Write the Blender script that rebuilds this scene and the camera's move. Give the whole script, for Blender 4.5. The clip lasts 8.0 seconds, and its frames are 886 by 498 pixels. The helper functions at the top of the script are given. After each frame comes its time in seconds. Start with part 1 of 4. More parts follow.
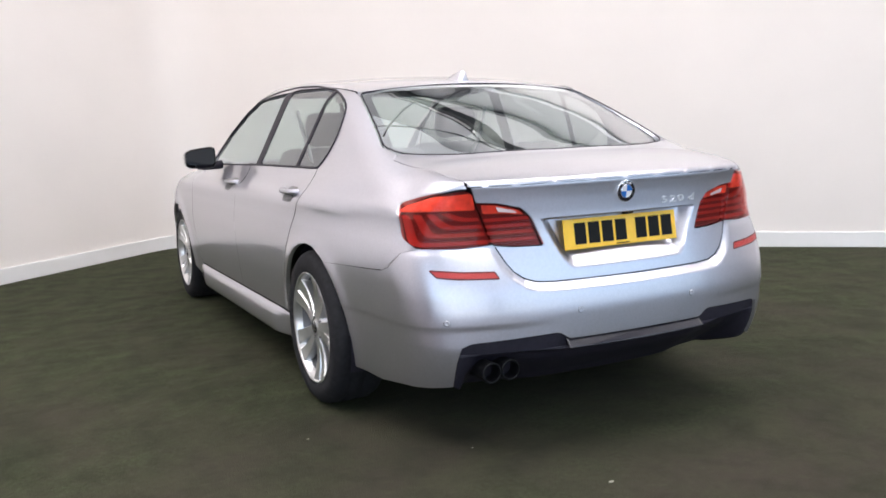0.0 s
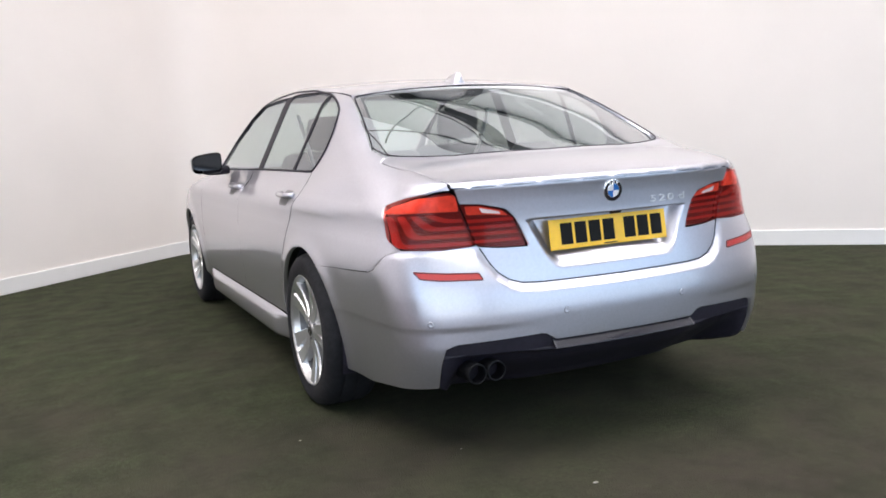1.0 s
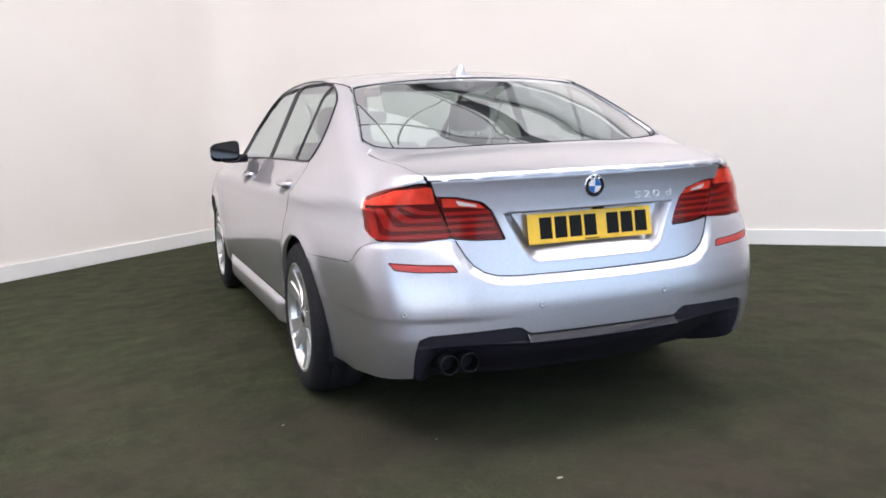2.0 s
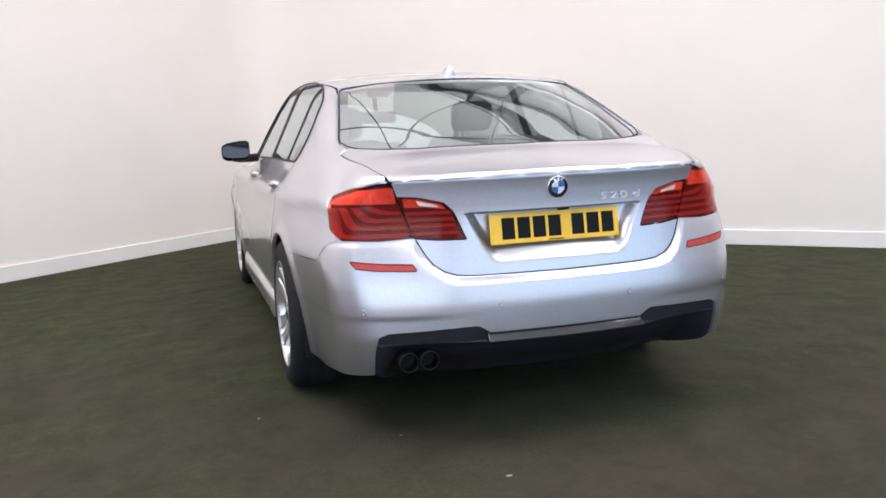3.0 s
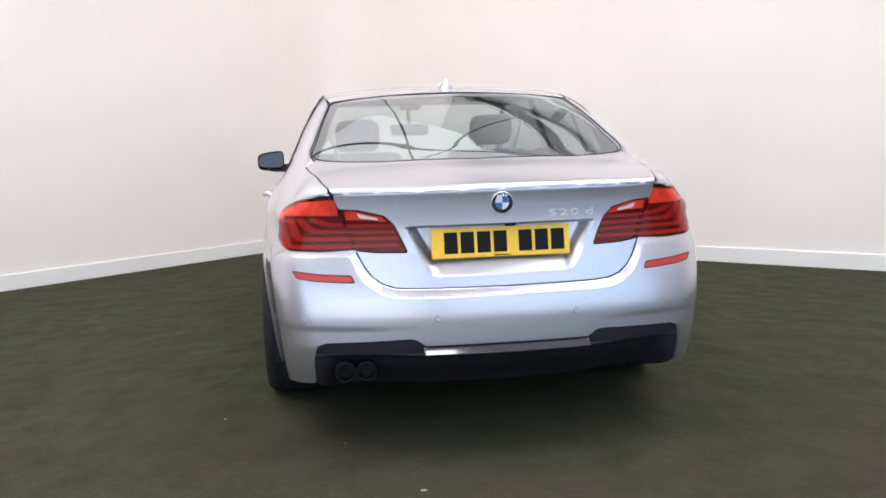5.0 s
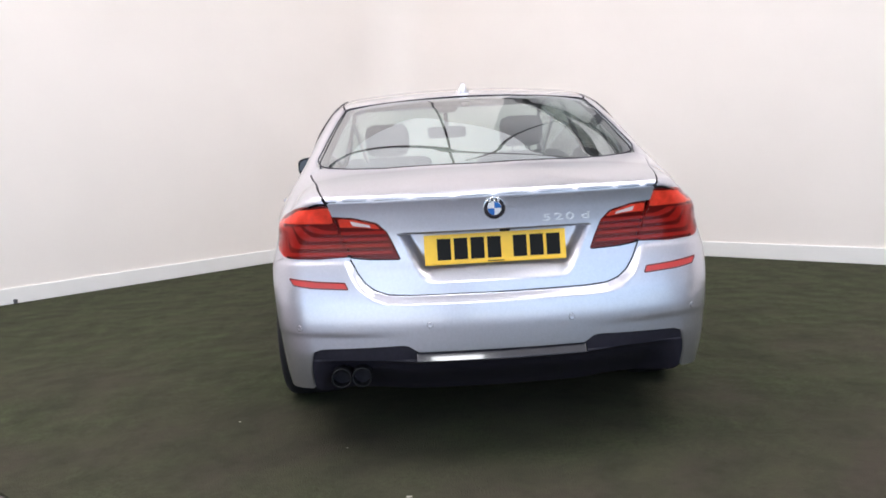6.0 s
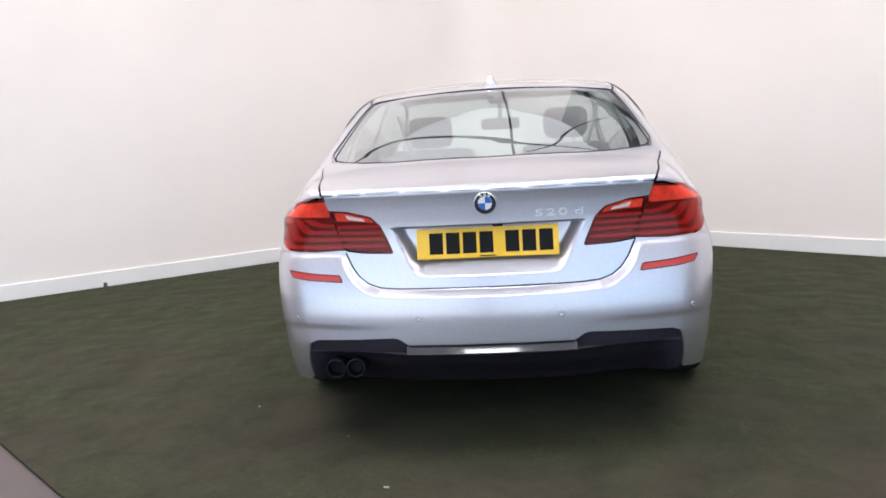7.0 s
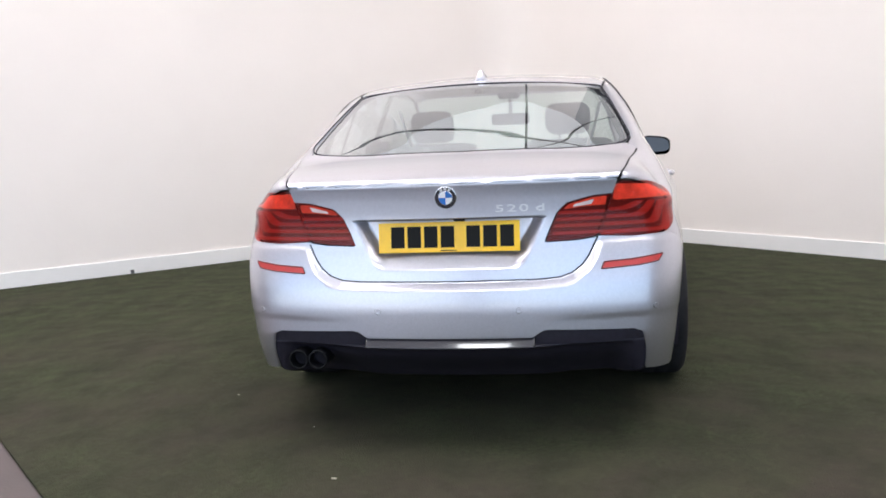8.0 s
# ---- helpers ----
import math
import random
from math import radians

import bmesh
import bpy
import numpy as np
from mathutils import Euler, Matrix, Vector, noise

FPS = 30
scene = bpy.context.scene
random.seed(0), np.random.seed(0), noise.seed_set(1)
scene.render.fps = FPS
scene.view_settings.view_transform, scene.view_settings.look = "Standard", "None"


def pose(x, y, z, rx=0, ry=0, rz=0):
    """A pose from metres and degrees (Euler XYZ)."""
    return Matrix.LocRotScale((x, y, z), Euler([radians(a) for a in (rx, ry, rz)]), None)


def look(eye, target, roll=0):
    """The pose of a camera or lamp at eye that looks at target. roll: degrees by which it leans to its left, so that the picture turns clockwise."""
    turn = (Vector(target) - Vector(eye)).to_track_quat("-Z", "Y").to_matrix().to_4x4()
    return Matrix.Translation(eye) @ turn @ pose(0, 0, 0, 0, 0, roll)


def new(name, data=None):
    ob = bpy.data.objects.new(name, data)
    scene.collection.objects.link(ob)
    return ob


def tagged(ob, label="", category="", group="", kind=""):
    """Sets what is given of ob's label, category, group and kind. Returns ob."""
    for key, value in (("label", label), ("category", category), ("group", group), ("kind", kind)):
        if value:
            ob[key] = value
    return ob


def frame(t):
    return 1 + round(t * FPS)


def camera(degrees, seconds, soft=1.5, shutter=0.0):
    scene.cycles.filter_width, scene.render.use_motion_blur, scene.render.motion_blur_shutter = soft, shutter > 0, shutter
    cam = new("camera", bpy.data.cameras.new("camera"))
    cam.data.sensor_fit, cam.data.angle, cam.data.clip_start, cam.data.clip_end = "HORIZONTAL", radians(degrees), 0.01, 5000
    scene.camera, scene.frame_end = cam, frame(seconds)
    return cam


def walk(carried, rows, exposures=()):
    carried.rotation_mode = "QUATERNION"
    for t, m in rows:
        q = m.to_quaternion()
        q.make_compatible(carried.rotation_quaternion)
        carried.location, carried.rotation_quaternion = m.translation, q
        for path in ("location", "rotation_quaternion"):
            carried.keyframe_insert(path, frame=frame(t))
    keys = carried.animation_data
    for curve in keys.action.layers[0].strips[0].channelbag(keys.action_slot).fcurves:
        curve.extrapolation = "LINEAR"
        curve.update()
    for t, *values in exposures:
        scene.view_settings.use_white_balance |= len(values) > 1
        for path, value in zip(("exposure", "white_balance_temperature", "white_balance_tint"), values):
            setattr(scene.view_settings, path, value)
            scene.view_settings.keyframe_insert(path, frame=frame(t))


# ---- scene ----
import collections
from mathutils.geometry import delaunay_2d_cdt

cam = camera(54.0, 8.0, soft=1.7)
PATH = [
    (0, (-1.986, -2.445, 1.169), (-1.137, -0.655, 0.893), -2.2),
    (0.5, (-1.915, -2.494, 1.169), (-1.095, -0.689, 0.9), -2.9),
    (1, (-1.84, -2.52, 1.159), (-1.056, -0.7, 0.892), -3.1),
    (1.5, (-1.73, -2.563, 1.153), (-0.995, -0.723, 0.881), -2.3),
    (3, (-1.271, -2.796, 1.15), (-0.737, -0.889, 0.87), -2.3),
    (3.5, (-1.138, -2.808, 1.130), (-0.625, -0.893, 0.876), -1.5),
    (4, (-1.034, -2.823, 1.14), (-0.556, -0.901, 0.861), -2.1),
    (4.5, (-0.807, -2.897, 1.133), (-0.454, -0.944, 0.881), -1.8),
    (6, (-0.259, -2.976, 1.161), (-0.217, -0.992, 0.916), -3.0),
    (6.5, (-0.003, -2.971, 1.159), (-0.138, -0.991, 0.925), -3.4),
    (7, (0.211, -2.971, 1.161), (-0.024, -1.003, 0.904), -3.3),
    (7.5, (0.379, -2.939, 1.136), (0.079, -0.979, 0.88), -3.2),
    (8, (0.566, -2.911, 1.137), (0.195, -0.963, 0.877), -2.5),
]
walk(cam, [(t, look(eye, target, roll)) for t, eye, target, roll in PATH])

# ---- world, lights, exposure ----
world = bpy.data.worlds.new("world")
scene.world = world
world.use_nodes = True
wn = world.node_tree.nodes
sky = wn.new("ShaderNodeTexSky")
sky.sky_type, sky.sun_disc, sky.sun_elevation, sky.sun_rotation = "NISHITA", False, radians(40), radians(200)
world.node_tree.links.new(sky.outputs[0], wn["Background"].inputs[0])
wn["Background"].inputs[1].default_value = 0.12
scene.view_settings.exposure = 0.0
ROOFLIGHT = 7.9      # strength of the translucent rooflight strips
DOORLIGHT = 140.0      # strength of the daylight in the doorway behind

# ---- materials ----
def mat(name, color, rough=0.5, metal=0.0, coat=0.0, spec=0.5, noise=None, bump=None, emit=0.0):
    """noise: (scale, amount) colour variation; bump: (scale, strength)."""
    m = bpy.data.materials.new(name)
    m.use_nodes = True
    nt = m.node_tree
    b = nt.nodes["Principled BSDF"]
    b.inputs["Base Color"].default_value = (*color, 1)
    b.inputs["Roughness"].default_value = rough
    b.inputs["Metallic"].default_value = metal
    b.inputs["Coat Weight"].default_value = coat
    b.inputs["Coat Roughness"].default_value = 0.03
    b.inputs["Specular IOR Level"].default_value = spec
    if emit:
        b.inputs["Emission Color"].default_value = (*color, 1)
        b.inputs["Emission Strength"].default_value = emit
    if noise or bump:
        tc = nt.nodes.new("ShaderNodeTexCoord")
    if noise:
        mixer = None
        for k, (scale, amount) in enumerate((noise, (noise[0] * 0.13, noise[1] * 0.8))):
            n = nt.nodes.new("ShaderNodeTexNoise")
            n.inputs["Scale"].default_value, n.inputs["Detail"].default_value = scale, 4
            nt.links.new(tc.outputs["Object"], n.inputs["Vector"])
            r = nt.nodes.new("ShaderNodeMapRange")
            r.inputs[1].default_value, r.inputs[2].default_value = 0.3, 0.7
            r.inputs[3].default_value, r.inputs[4].default_value = 1 - amount, 1 + amount
            nt.links.new(n.outputs["Fac"], r.inputs[0])
            mx = nt.nodes.new("ShaderNodeMix")
            mx.data_type, mx.blend_type = "RGBA", "MULTIPLY"
            mx.inputs[0].default_value = 1
            if mixer is None:
                mx.inputs[6].default_value = (*color, 1)
            else:
                nt.links.new(mixer.outputs[2], mx.inputs[6])
            nt.links.new(r.outputs[0], mx.inputs[7])
            mixer = mx
        nt.links.new(mixer.outputs[2], b.inputs["Base Color"])
    if bump:
        n = nt.nodes.new("ShaderNodeTexNoise")
        n.inputs["Scale"].default_value, n.inputs["Detail"].default_value = bump[0], 3
        nt.links.new(tc.outputs["Object"], n.inputs["Vector"])
        bp = nt.nodes.new("ShaderNodeBump")
        bp.inputs["Strength"].default_value, bp.inputs["Distance"].default_value = bump[1], 0.01
        nt.links.new(n.outputs["Fac"], bp.inputs["Height"])
        nt.links.new(bp.outputs[0], b.inputs["Normal"])
    return m


def glass(name, tint, gloss=0.02, film=0.0):
    """A thin pane: tinted see-through, with a mirror film that grows at grazing angles."""
    m = bpy.data.materials.new(name)
    m.use_nodes = True
    nt = m.node_tree
    nt.nodes.remove(nt.nodes["Principled BSDF"])
    t = nt.nodes.new("ShaderNodeBsdfTransparent")
    t.inputs[0].default_value = (*tint, 1)
    g = nt.nodes.new("ShaderNodeBsdfGlossy")
    g.inputs[0].default_value, g.inputs["Roughness"].default_value = (0.92, 0.96, 1.0, 1), gloss
    f = nt.nodes.new("ShaderNodeLayerWeight")
    f.inputs[0].default_value = 0.5
    pw = nt.nodes.new("ShaderNodeMath")
    pw.operation = "POWER"
    pw.inputs[1].default_value = 5
    nt.links.new(f.outputs["Facing"], pw.inputs[0])
    ml = nt.nodes.new("ShaderNodeMath")
    ml.operation = "MULTIPLY_ADD"
    ml.inputs[1].default_value, ml.inputs[2].default_value = 0.92 - film, 0.08 + film
    nt.links.new(pw.outputs[0], ml.inputs[0])
    mx = nt.nodes.new("ShaderNodeMixShader")
    nt.links.new(ml.outputs[0], mx.inputs[0])
    nt.links.new(t.outputs[0], mx.inputs[1])
    nt.links.new(g.outputs[0], mx.inputs[2])
    nt.links.new(mx.outputs[0], nt.nodes["Material Output"].inputs[0])
    return m


PAINT = mat("silver_paint", (0.58, 0.58, 0.645), 0.34, 0.88, 1.0, noise=(900, 0.05))
PAINT.node_tree.nodes["Principled BSDF"].inputs["Coat Roughness"].default_value = 0.04
BLACK = mat("black_plastic", (0.021, 0.0185, 0.028), 0.55, spec=0.25, noise=(60, 0.15), bump=(500, 0.05))
GLOSSBLACK = mat("gloss_black", (0.018, 0.016, 0.024), 0.12, spec=0.5, coat=1.0, noise=(40, 0.1))
RUBBER = mat("rubber", (0.019, 0.019, 0.022), 0.85, spec=0.2, noise=(40, 0.2), bump=(200, 0.1))
ALLOY = mat("alloy", (0.72, 0.72, 0.73), 0.28, 0.85, 0.5, noise=(80, 0.05))
DARKALLOY = mat("dark_metal", (0.16, 0.16, 0.17), 0.4, 0.8, noise=(50, 0.15))
BARREL = mat("wheel_barrel", (0.20, 0.20, 0.21), 0.4, 0.8, noise=(40, 0.1))
CHROME = mat("chrome", (0.85, 0.85, 0.86), 0.08, 1.0)
LETTER = mat("letter_metal", (0.76, 0.76, 0.78), 0.28, 0.6)
PIPE = mat("exhaust_steel", (0.008, 0.008, 0.010), 0.6, 0.6, noise=(60, 0.2))
YELLOW = mat("plate_yellow", (0.92, 0.54, 0.014), 0.35, coat=0.3, noise=(30, 0.04))
INK = mat("plate_ink", (0.010, 0.010, 0.010), 0.6, spec=0.15)
WHITE = mat("enamel_white", (0.8, 0.8, 0.82), 0.2, coat=0.8)
BLUE = mat("enamel_blue", (0.03, 0.16, 0.5), 0.2, coat=0.8)
LAMPRED = mat("lamp_red", (0.85, 0.26, 0.17), 0.35, noise=(30, 0.22), bump=(160, 0.15))
LAMPDARK = mat("lamp_dark", (0.13, 0.016, 0.018), 0.4, noise=(50, 0.15))
LAMPBAR = mat("lamp_bar", (0.37, 0.050, 0.043), 0.3, coat=0.3)
LAMPCLEAR = mat("lamp_clear_glint", (0.85, 0.72, 0.70), 0.15, 0.2, 0.8)
REFLECT = mat("reflector_red", (0.52, 0.028, 0.024), 0.3, coat=0.5, bump=(900, 0.2))
REDLENS = glass("red_lens", (0.93, 0.42, 0.37), 0.05, -0.060)
WINDSCREEN = glass("windscreen_glass", (0.84, 0.97, 0.92))
CLEARLENS = glass("clear_lens", (0.95, 0.95, 0.95))
GLASS = glass("tinted_glass", (0.92, 1.0, 0.975), 0.008, 0.46)
SIDEGLASS = glass("tinted_side_glass", (0.62, 0.69, 0.67), 0.008, 0.10)
MIRROR = mat("mirror_glass", (0.085, 0.087, 0.092), 0.03, 1.0)
SEAT = mat("seat_leather", (0.14, 0.14, 0.143), 0.5, noise=(30, 0.15), bump=(300, 0.1))
# near-white, to carry the light the belts catch
BELT = mat("belt_webbing_lit", (0.88, 0.88, 0.86), 0.6, noise=(200, 0.1))
TRIM = mat("cabin_trim", (0.035, 0.035, 0.038), 0.7, noise=(40, 0.15))
HEADLINER = mat("headliner", (0.38, 0.375, 0.36), 0.9, noise=(60, 0.08))
WALL = mat("wall_paint", (0.825, 0.77, 0.738), 0.6, noise=(1.2, 0.02), bump=(25, 0.05))
BACKWALL = mat("grey_wall", (0.30, 0.31, 0.33), 0.7, noise=(1.5, 0.06))
CLAD = mat("grey_cladding", (0.40, 0.395, 0.39), 0.6, noise=(3, 0.06))
SKIRT = mat("skirting_paint", (0.80, 0.79, 0.785), 0.4, noise=(2, 0.03))
TURF = mat("artificial_turf", (0.043, 0.049, 0.027), 0.95, spec=0.1, noise=(60, 0.30), bump=(150, 1.0))


def blend_noise(m, color, scale, lo, hi, along=None):
    """Lays patches of a second colour over a material, thicker along a direction of the plan if one is given."""
    nt = m.node_tree
    b = nt.nodes["Principled BSDF"]
    src = b.inputs["Base Color"].links[0].from_socket
    tc = nt.nodes.new("ShaderNodeTexCoord")
    n = nt.nodes.new("ShaderNodeTexNoise")
    n.inputs["Scale"].default_value, n.inputs["Detail"].default_value, n.inputs["Roughness"].default_value = scale, 6, 0.65
    r = nt.nodes.new("ShaderNodeMapRange")
    r.inputs[1].default_value, r.inputs[2].default_value = lo, hi
    mx = nt.nodes.new("ShaderNodeMix")
    mx.data_type = "RGBA"
    mx.inputs[7].default_value = (*color, 1)
    nt.links.new(tc.outputs["Object"], n.inputs["Vector"])
    fac = n.outputs["Fac"]
    if along:
        dot = nt.nodes.new("ShaderNodeVectorMath")
        dot.operation = "DOT_PRODUCT"
        dot.inputs[1].default_value = along
        nt.links.new(tc.outputs["Object"], dot.inputs[0])
        add = nt.nodes.new("ShaderNodeMath")
        nt.links.new(fac, add.inputs[0])
        nt.links.new(dot.outputs["Value"], add.inputs[1])
        fac = add.outputs[0]
    nt.links.new(fac, r.inputs[0])
    nt.links.new(r.outputs[0], mx.inputs[0])
    nt.links.new(src, mx.inputs[6])
    nt.links.new(mx.outputs[2], b.inputs["Base Color"])


# browner towards the cut edge
blend_noise(TURF, (0.053, 0.045, 0.035), 1.1, 0.36, 0.64, (0.0, -0.05, 0.0))
blend_noise(TURF, (0.053, 0.052, 0.033), 3.0, 0.50, 0.70)
blend_noise(TURF, (0.059, 0.056, 0.038), 21.0, 0.54, 0.72)
blend_noise(TURF, (0.028, 0.030, 0.019), 4.0, 0.46, 0.74)
CONCRETE = mat("painted_concrete", (0.066, 0.049, 0.049), 0.5, noise=(5, 0.12), bump=(80, 0.1))
# even glow added to brighten the room and the rear window's reflection
CEIL = mat("glowing_roof_sheet", (0.80, 0.79, 0.79), 0.6, noise=(2, 0.05), emit=0.66)
STEEL = mat("dark_steel", (0.05, 0.05, 0.055), 0.5, noise=(6, 0.2))
ROOFPANE = mat("translucent_rooflight", (1.0, 0.95, 0.945), 0.5, emit=ROOFLIGHT)
ROOFCLEAR = mat("clear_rooflight", (0.96, 0.98, 1.0), 0.5, emit=1.9 * ROOFLIGHT)
LITTER = mat("litter", (0.36, 0.34, 0.29), 0.8)


# ---- mesh helpers ----
def mesh_ob(name, verts, faces, material, parent=None, label="", normals=None, smooth=True):
    me = bpy.data.meshes.new(name)
    me.from_pydata([tuple(v) for v in verts], [], [tuple(f) for f in faces])
    me.materials.append(material)
    if smooth:
        me.polygons.foreach_set("use_smooth", [True] * len(me.polygons))
    if normals is not None:
        me.normals_split_custom_set_from_vertices([tuple(n) for n in normals])
    ob = new(name, me)
    if parent:
        ob.parent = parent
    if label:
        tagged(ob, label)
    return ob


def part(name, bm, material, parent, label="", smooth=False):
    me = bpy.data.meshes.new(name)
    bm.to_mesh(me)
    bm.free()
    me.materials.append(material)
    if smooth:
        me.polygons.foreach_set("use_smooth", [True] * len(me.polygons))
    ob = new(name, me)
    if parent:
        ob.parent = parent
    if label:
        tagged(ob, label)
    return ob


def box(bm, lo, hi, m=None, bevel=0.0):
    r = bmesh.ops.create_cube(bm, size=1)
    vs = r["verts"]
    for v in vs:
        v.co = Vector([lo[i] + (v.co[i] + 0.5) * (hi[i] - lo[i]) for i in range(3)])
    if bevel:
        es = list({e for v in vs for e in v.link_edges})
        out = bmesh.ops.bevel(bm, geom=es, offset=bevel, segments=2, affect="EDGES", profile=0.5)
        vs = list({v for f in out["faces"] for v in f.verts} | {v for v in vs if v.is_valid})
    if m is not None:
        bmesh.ops.transform(bm, matrix=m, verts=[v for v in vs if v.is_valid])
    return bm


def lathe(profile, axis_point, n=48, closed=False):
    """Rings round the x axis through axis_point: profile of (x, radius)."""
    vs, fs = [], []
    for x, r in profile:
        for i in range(n):
            a = 2 * math.pi * i / n
            vs.append((axis_point[0] + x, axis_point[1] + r * math.cos(a), axis_point[2] + r * math.sin(a)))
    m = len(profile)
    for j in range(m - 1 + closed):
        for i in range(n):
            a, b = j * n + i, j * n + (i + 1) % n
            c, d = ((j + 1) % m) * n + (i + 1) % n, ((j + 1) % m) * n + i
            fs.append((a, b, c, d))
    return vs, fs


def tube(name, pts, radius, material, parent=None, label="", n=8, closed=False):
    pts = [Vector(p) for p in pts]
    vs, fs = [], []
    k = len(pts)
    for i, p in enumerate(pts):
        d = pts[(i + 1) % k] - pts[i - 1] if closed else pts[min(i + 1, k - 1)] - pts[max(i - 1, 0)]
        d.normalize()
        u = d.cross(Vector((0, 0, 1)))
        if u.length < 1e-3:
            u = Vector((1, 0, 0))
        u.normalize()
        w = u.cross(d)
        for j in range(n):
            a = 2 * math.pi * j / n
            vs.append(p + radius * (math.cos(a) * u + math.sin(a) * w))
    for i in range(k if closed else k - 1):
        for j in range(n):
            a, b = i * n + j, i * n + (j + 1) % n
            i2 = (i + 1) % k
            fs.append((a, b, i2 * n + (j + 1) % n, i2 * n + j))
    if not closed:
        fs += [tuple(range(n))[::-1], tuple((k - 1) * n + j for j in range(n))]
    return mesh_ob(name, vs, fs, material, parent, label)


# ---- the car's outer form: one smooth field, zero on the skin, rear at y = 0.07, nose at y = 4.97 ----
def curve(keys):
    """A smooth curve through (position, value) keys (monotone cubic)."""
    xs, ys = np.array([k[0] for k in keys], float), np.array([k[1] for k in keys], float)
    h, d = np.diff(xs), np.diff(ys) / np.diff(xs)
    m = np.zeros(len(xs))
    m[0], m[-1] = d[0], d[-1]
    for i in range(1, len(xs) - 1):
        if d[i - 1] * d[i] > 0:
            w1, w2 = 2 * h[i] + h[i - 1], h[i] + 2 * h[i - 1]
            m[i] = (w1 + w2) / (w1 / d[i - 1] + w2 / d[i])

    def f(x):
        x = np.clip(x, xs[0], xs[-1])
        i = np.clip(np.searchsorted(xs, x) - 1, 0, len(xs) - 2)
        t = (x - xs[i]) / h[i]
        return ((1 + 2 * t) * (1 - t) ** 2 * ys[i] + t * (1 - t) ** 2 * h[i] * m[i]
                + t * t * (3 - 2 * t) * ys[i + 1] + t * t * (t - 1) * h[i] * m[i + 1])
    tx = np.linspace(xs[0], xs[-1], 12001)
    ty = f(tx)
    return lambda x: np.interp(x, tx, ty)


def smax(a, b, k):
    h = np.maximum(k - np.abs(a - b), 0) / k
    return np.maximum(a, b) + h * h * k / 4


def step(e0, e1, x):
    t = np.minimum(np.maximum((x - e0) / (e1 - e0), 0), 1)
    return t * t * (3 - 2 * t)


WR, WF, WZ, ARCH = 1.155, 4.11, 0.335, 0.365
plan_w = curve([(0.0, 0.785), (0.3, 0.836), (0.6, 0.869), (1.0, 0.901), (1.5, 0.914), (2.5, 0.918), (3.5, 0.922), (4.1, 0.920), (4.5, 0.885), (4.8, 0.82), (5.0, 0.74)])
side_in = curve([(0.15, 0.075), (0.24, 0.046), (0.34, 0.029), (0.42, 0.019), (0.55, 0.006), (0.66, 0.0), (0.76, 0.0055), (0.82, 0.0105), (0.866, 0.009), (0.90, 0.019), (0.94, 0.042), (1.0, 0.075), (1.1, 0.15)])
bumper_y = curve([(0.15, 0.20), (0.27, 0.125), (0.36, 0.088), (0.42, 0.077), (0.50, 0.076), (0.58, 0.085), (0.62, 0.096), (0.66, 0.110), (0.70, 0.126), (0.73, 0.139), (0.752, 0.151), (0.80, 0.158), (0.84, 0.160), (0.90, 0.156), (0.94, 0.151), (0.960, 0.147), (1.0, 0.140), (1.1, 0.135)])
lid_y = curve([(0.50, 0.108), (0.60, 0.119), (0.66, 0.130), (0.70, 0.139), (0.752, 0.152), (0.80, 0.158), (0.84, 0.159), (0.90, 0.156), (0.94, 0.151), (0.960, 0.147), (1.0, 0.140), (1.1, 0.135)])
front_y = curve([(0.15, 4.80), (0.3, 4.93), (0.5, 4.96), (0.65, 4.95), (0.75, 4.90), (0.85, 4.75), (1.0, 4.4)])
deck_z = curve([(0.0, 0.955), (0.12, 0.972), (0.2, 0.993), (0.3, 1.016), (0.45, 1.043), (0.62, 1.064), (0.8, 1.075), (1.2, 1.04), (1.6, 1.005), (3.2, 0.985), (3.8, 0.985), (4.2, 0.945), (4.6, 0.86), (4.9, 0.76), (5.0, 0.70)])
roof_z = curve([(0.3, 0.84), (0.50, 0.995), (0.62, 1.066), (0.75, 1.132), (1.0, 1.252), (1.2, 1.336), (1.32, 1.378), (1.5, 1.409), (1.8, 1.440), (2.2, 1.460), (2.6, 1.462), (2.9, 1.432), (3.1, 1.375), (3.5, 1.19), (3.9, 1.0), (4.2, 0.86)])


LID_EDGE = [(0.0, 0.612), (0.33, 0.614), (0.40, 0.619), (0.445, 0.634), (0.480, 0.660), (0.505, 0.694), (0.5365, 0.756)]


def lid_distance(x, z):
    """Signed distance to the lid's lower edge, positive on the lid."""
    best = np.full_like(x, 9.0)
    for (x1, z1), (x2, z2) in zip(LID_EDGE, LID_EDGE[1:] + [(0.60, 0.90)]):
        dx, dz = x2 - x1, z2 - z1
        t = np.clip(((x - x1) * dx + (z - z1) * dz) / (dx * dx + dz * dz), 0, 1)
        best = np.minimum(best, np.hypot(x - x1 - t * dx, z - z1 - t * dz))
    ex, ez = [e[0] for e in LID_EDGE] + [0.60], [e[1] for e in LID_EDGE] + [0.90]
    return np.where(z > np.interp(x, ex, ez), best, -best)


def recess(x, z):
    """Depth mask of the trapezoid pocket that holds the plate."""
    half = 0.275 + 0.085 * np.clip((z - 0.66) / 0.17, 0, 1)
    return step(0, 0.060, half - x) * (0.75 * np.clip((z - 0.657) / 0.055, 0, 1) + 0.25 * step(0.650, 0.720, z)) * step(0.838, 0.828, z)


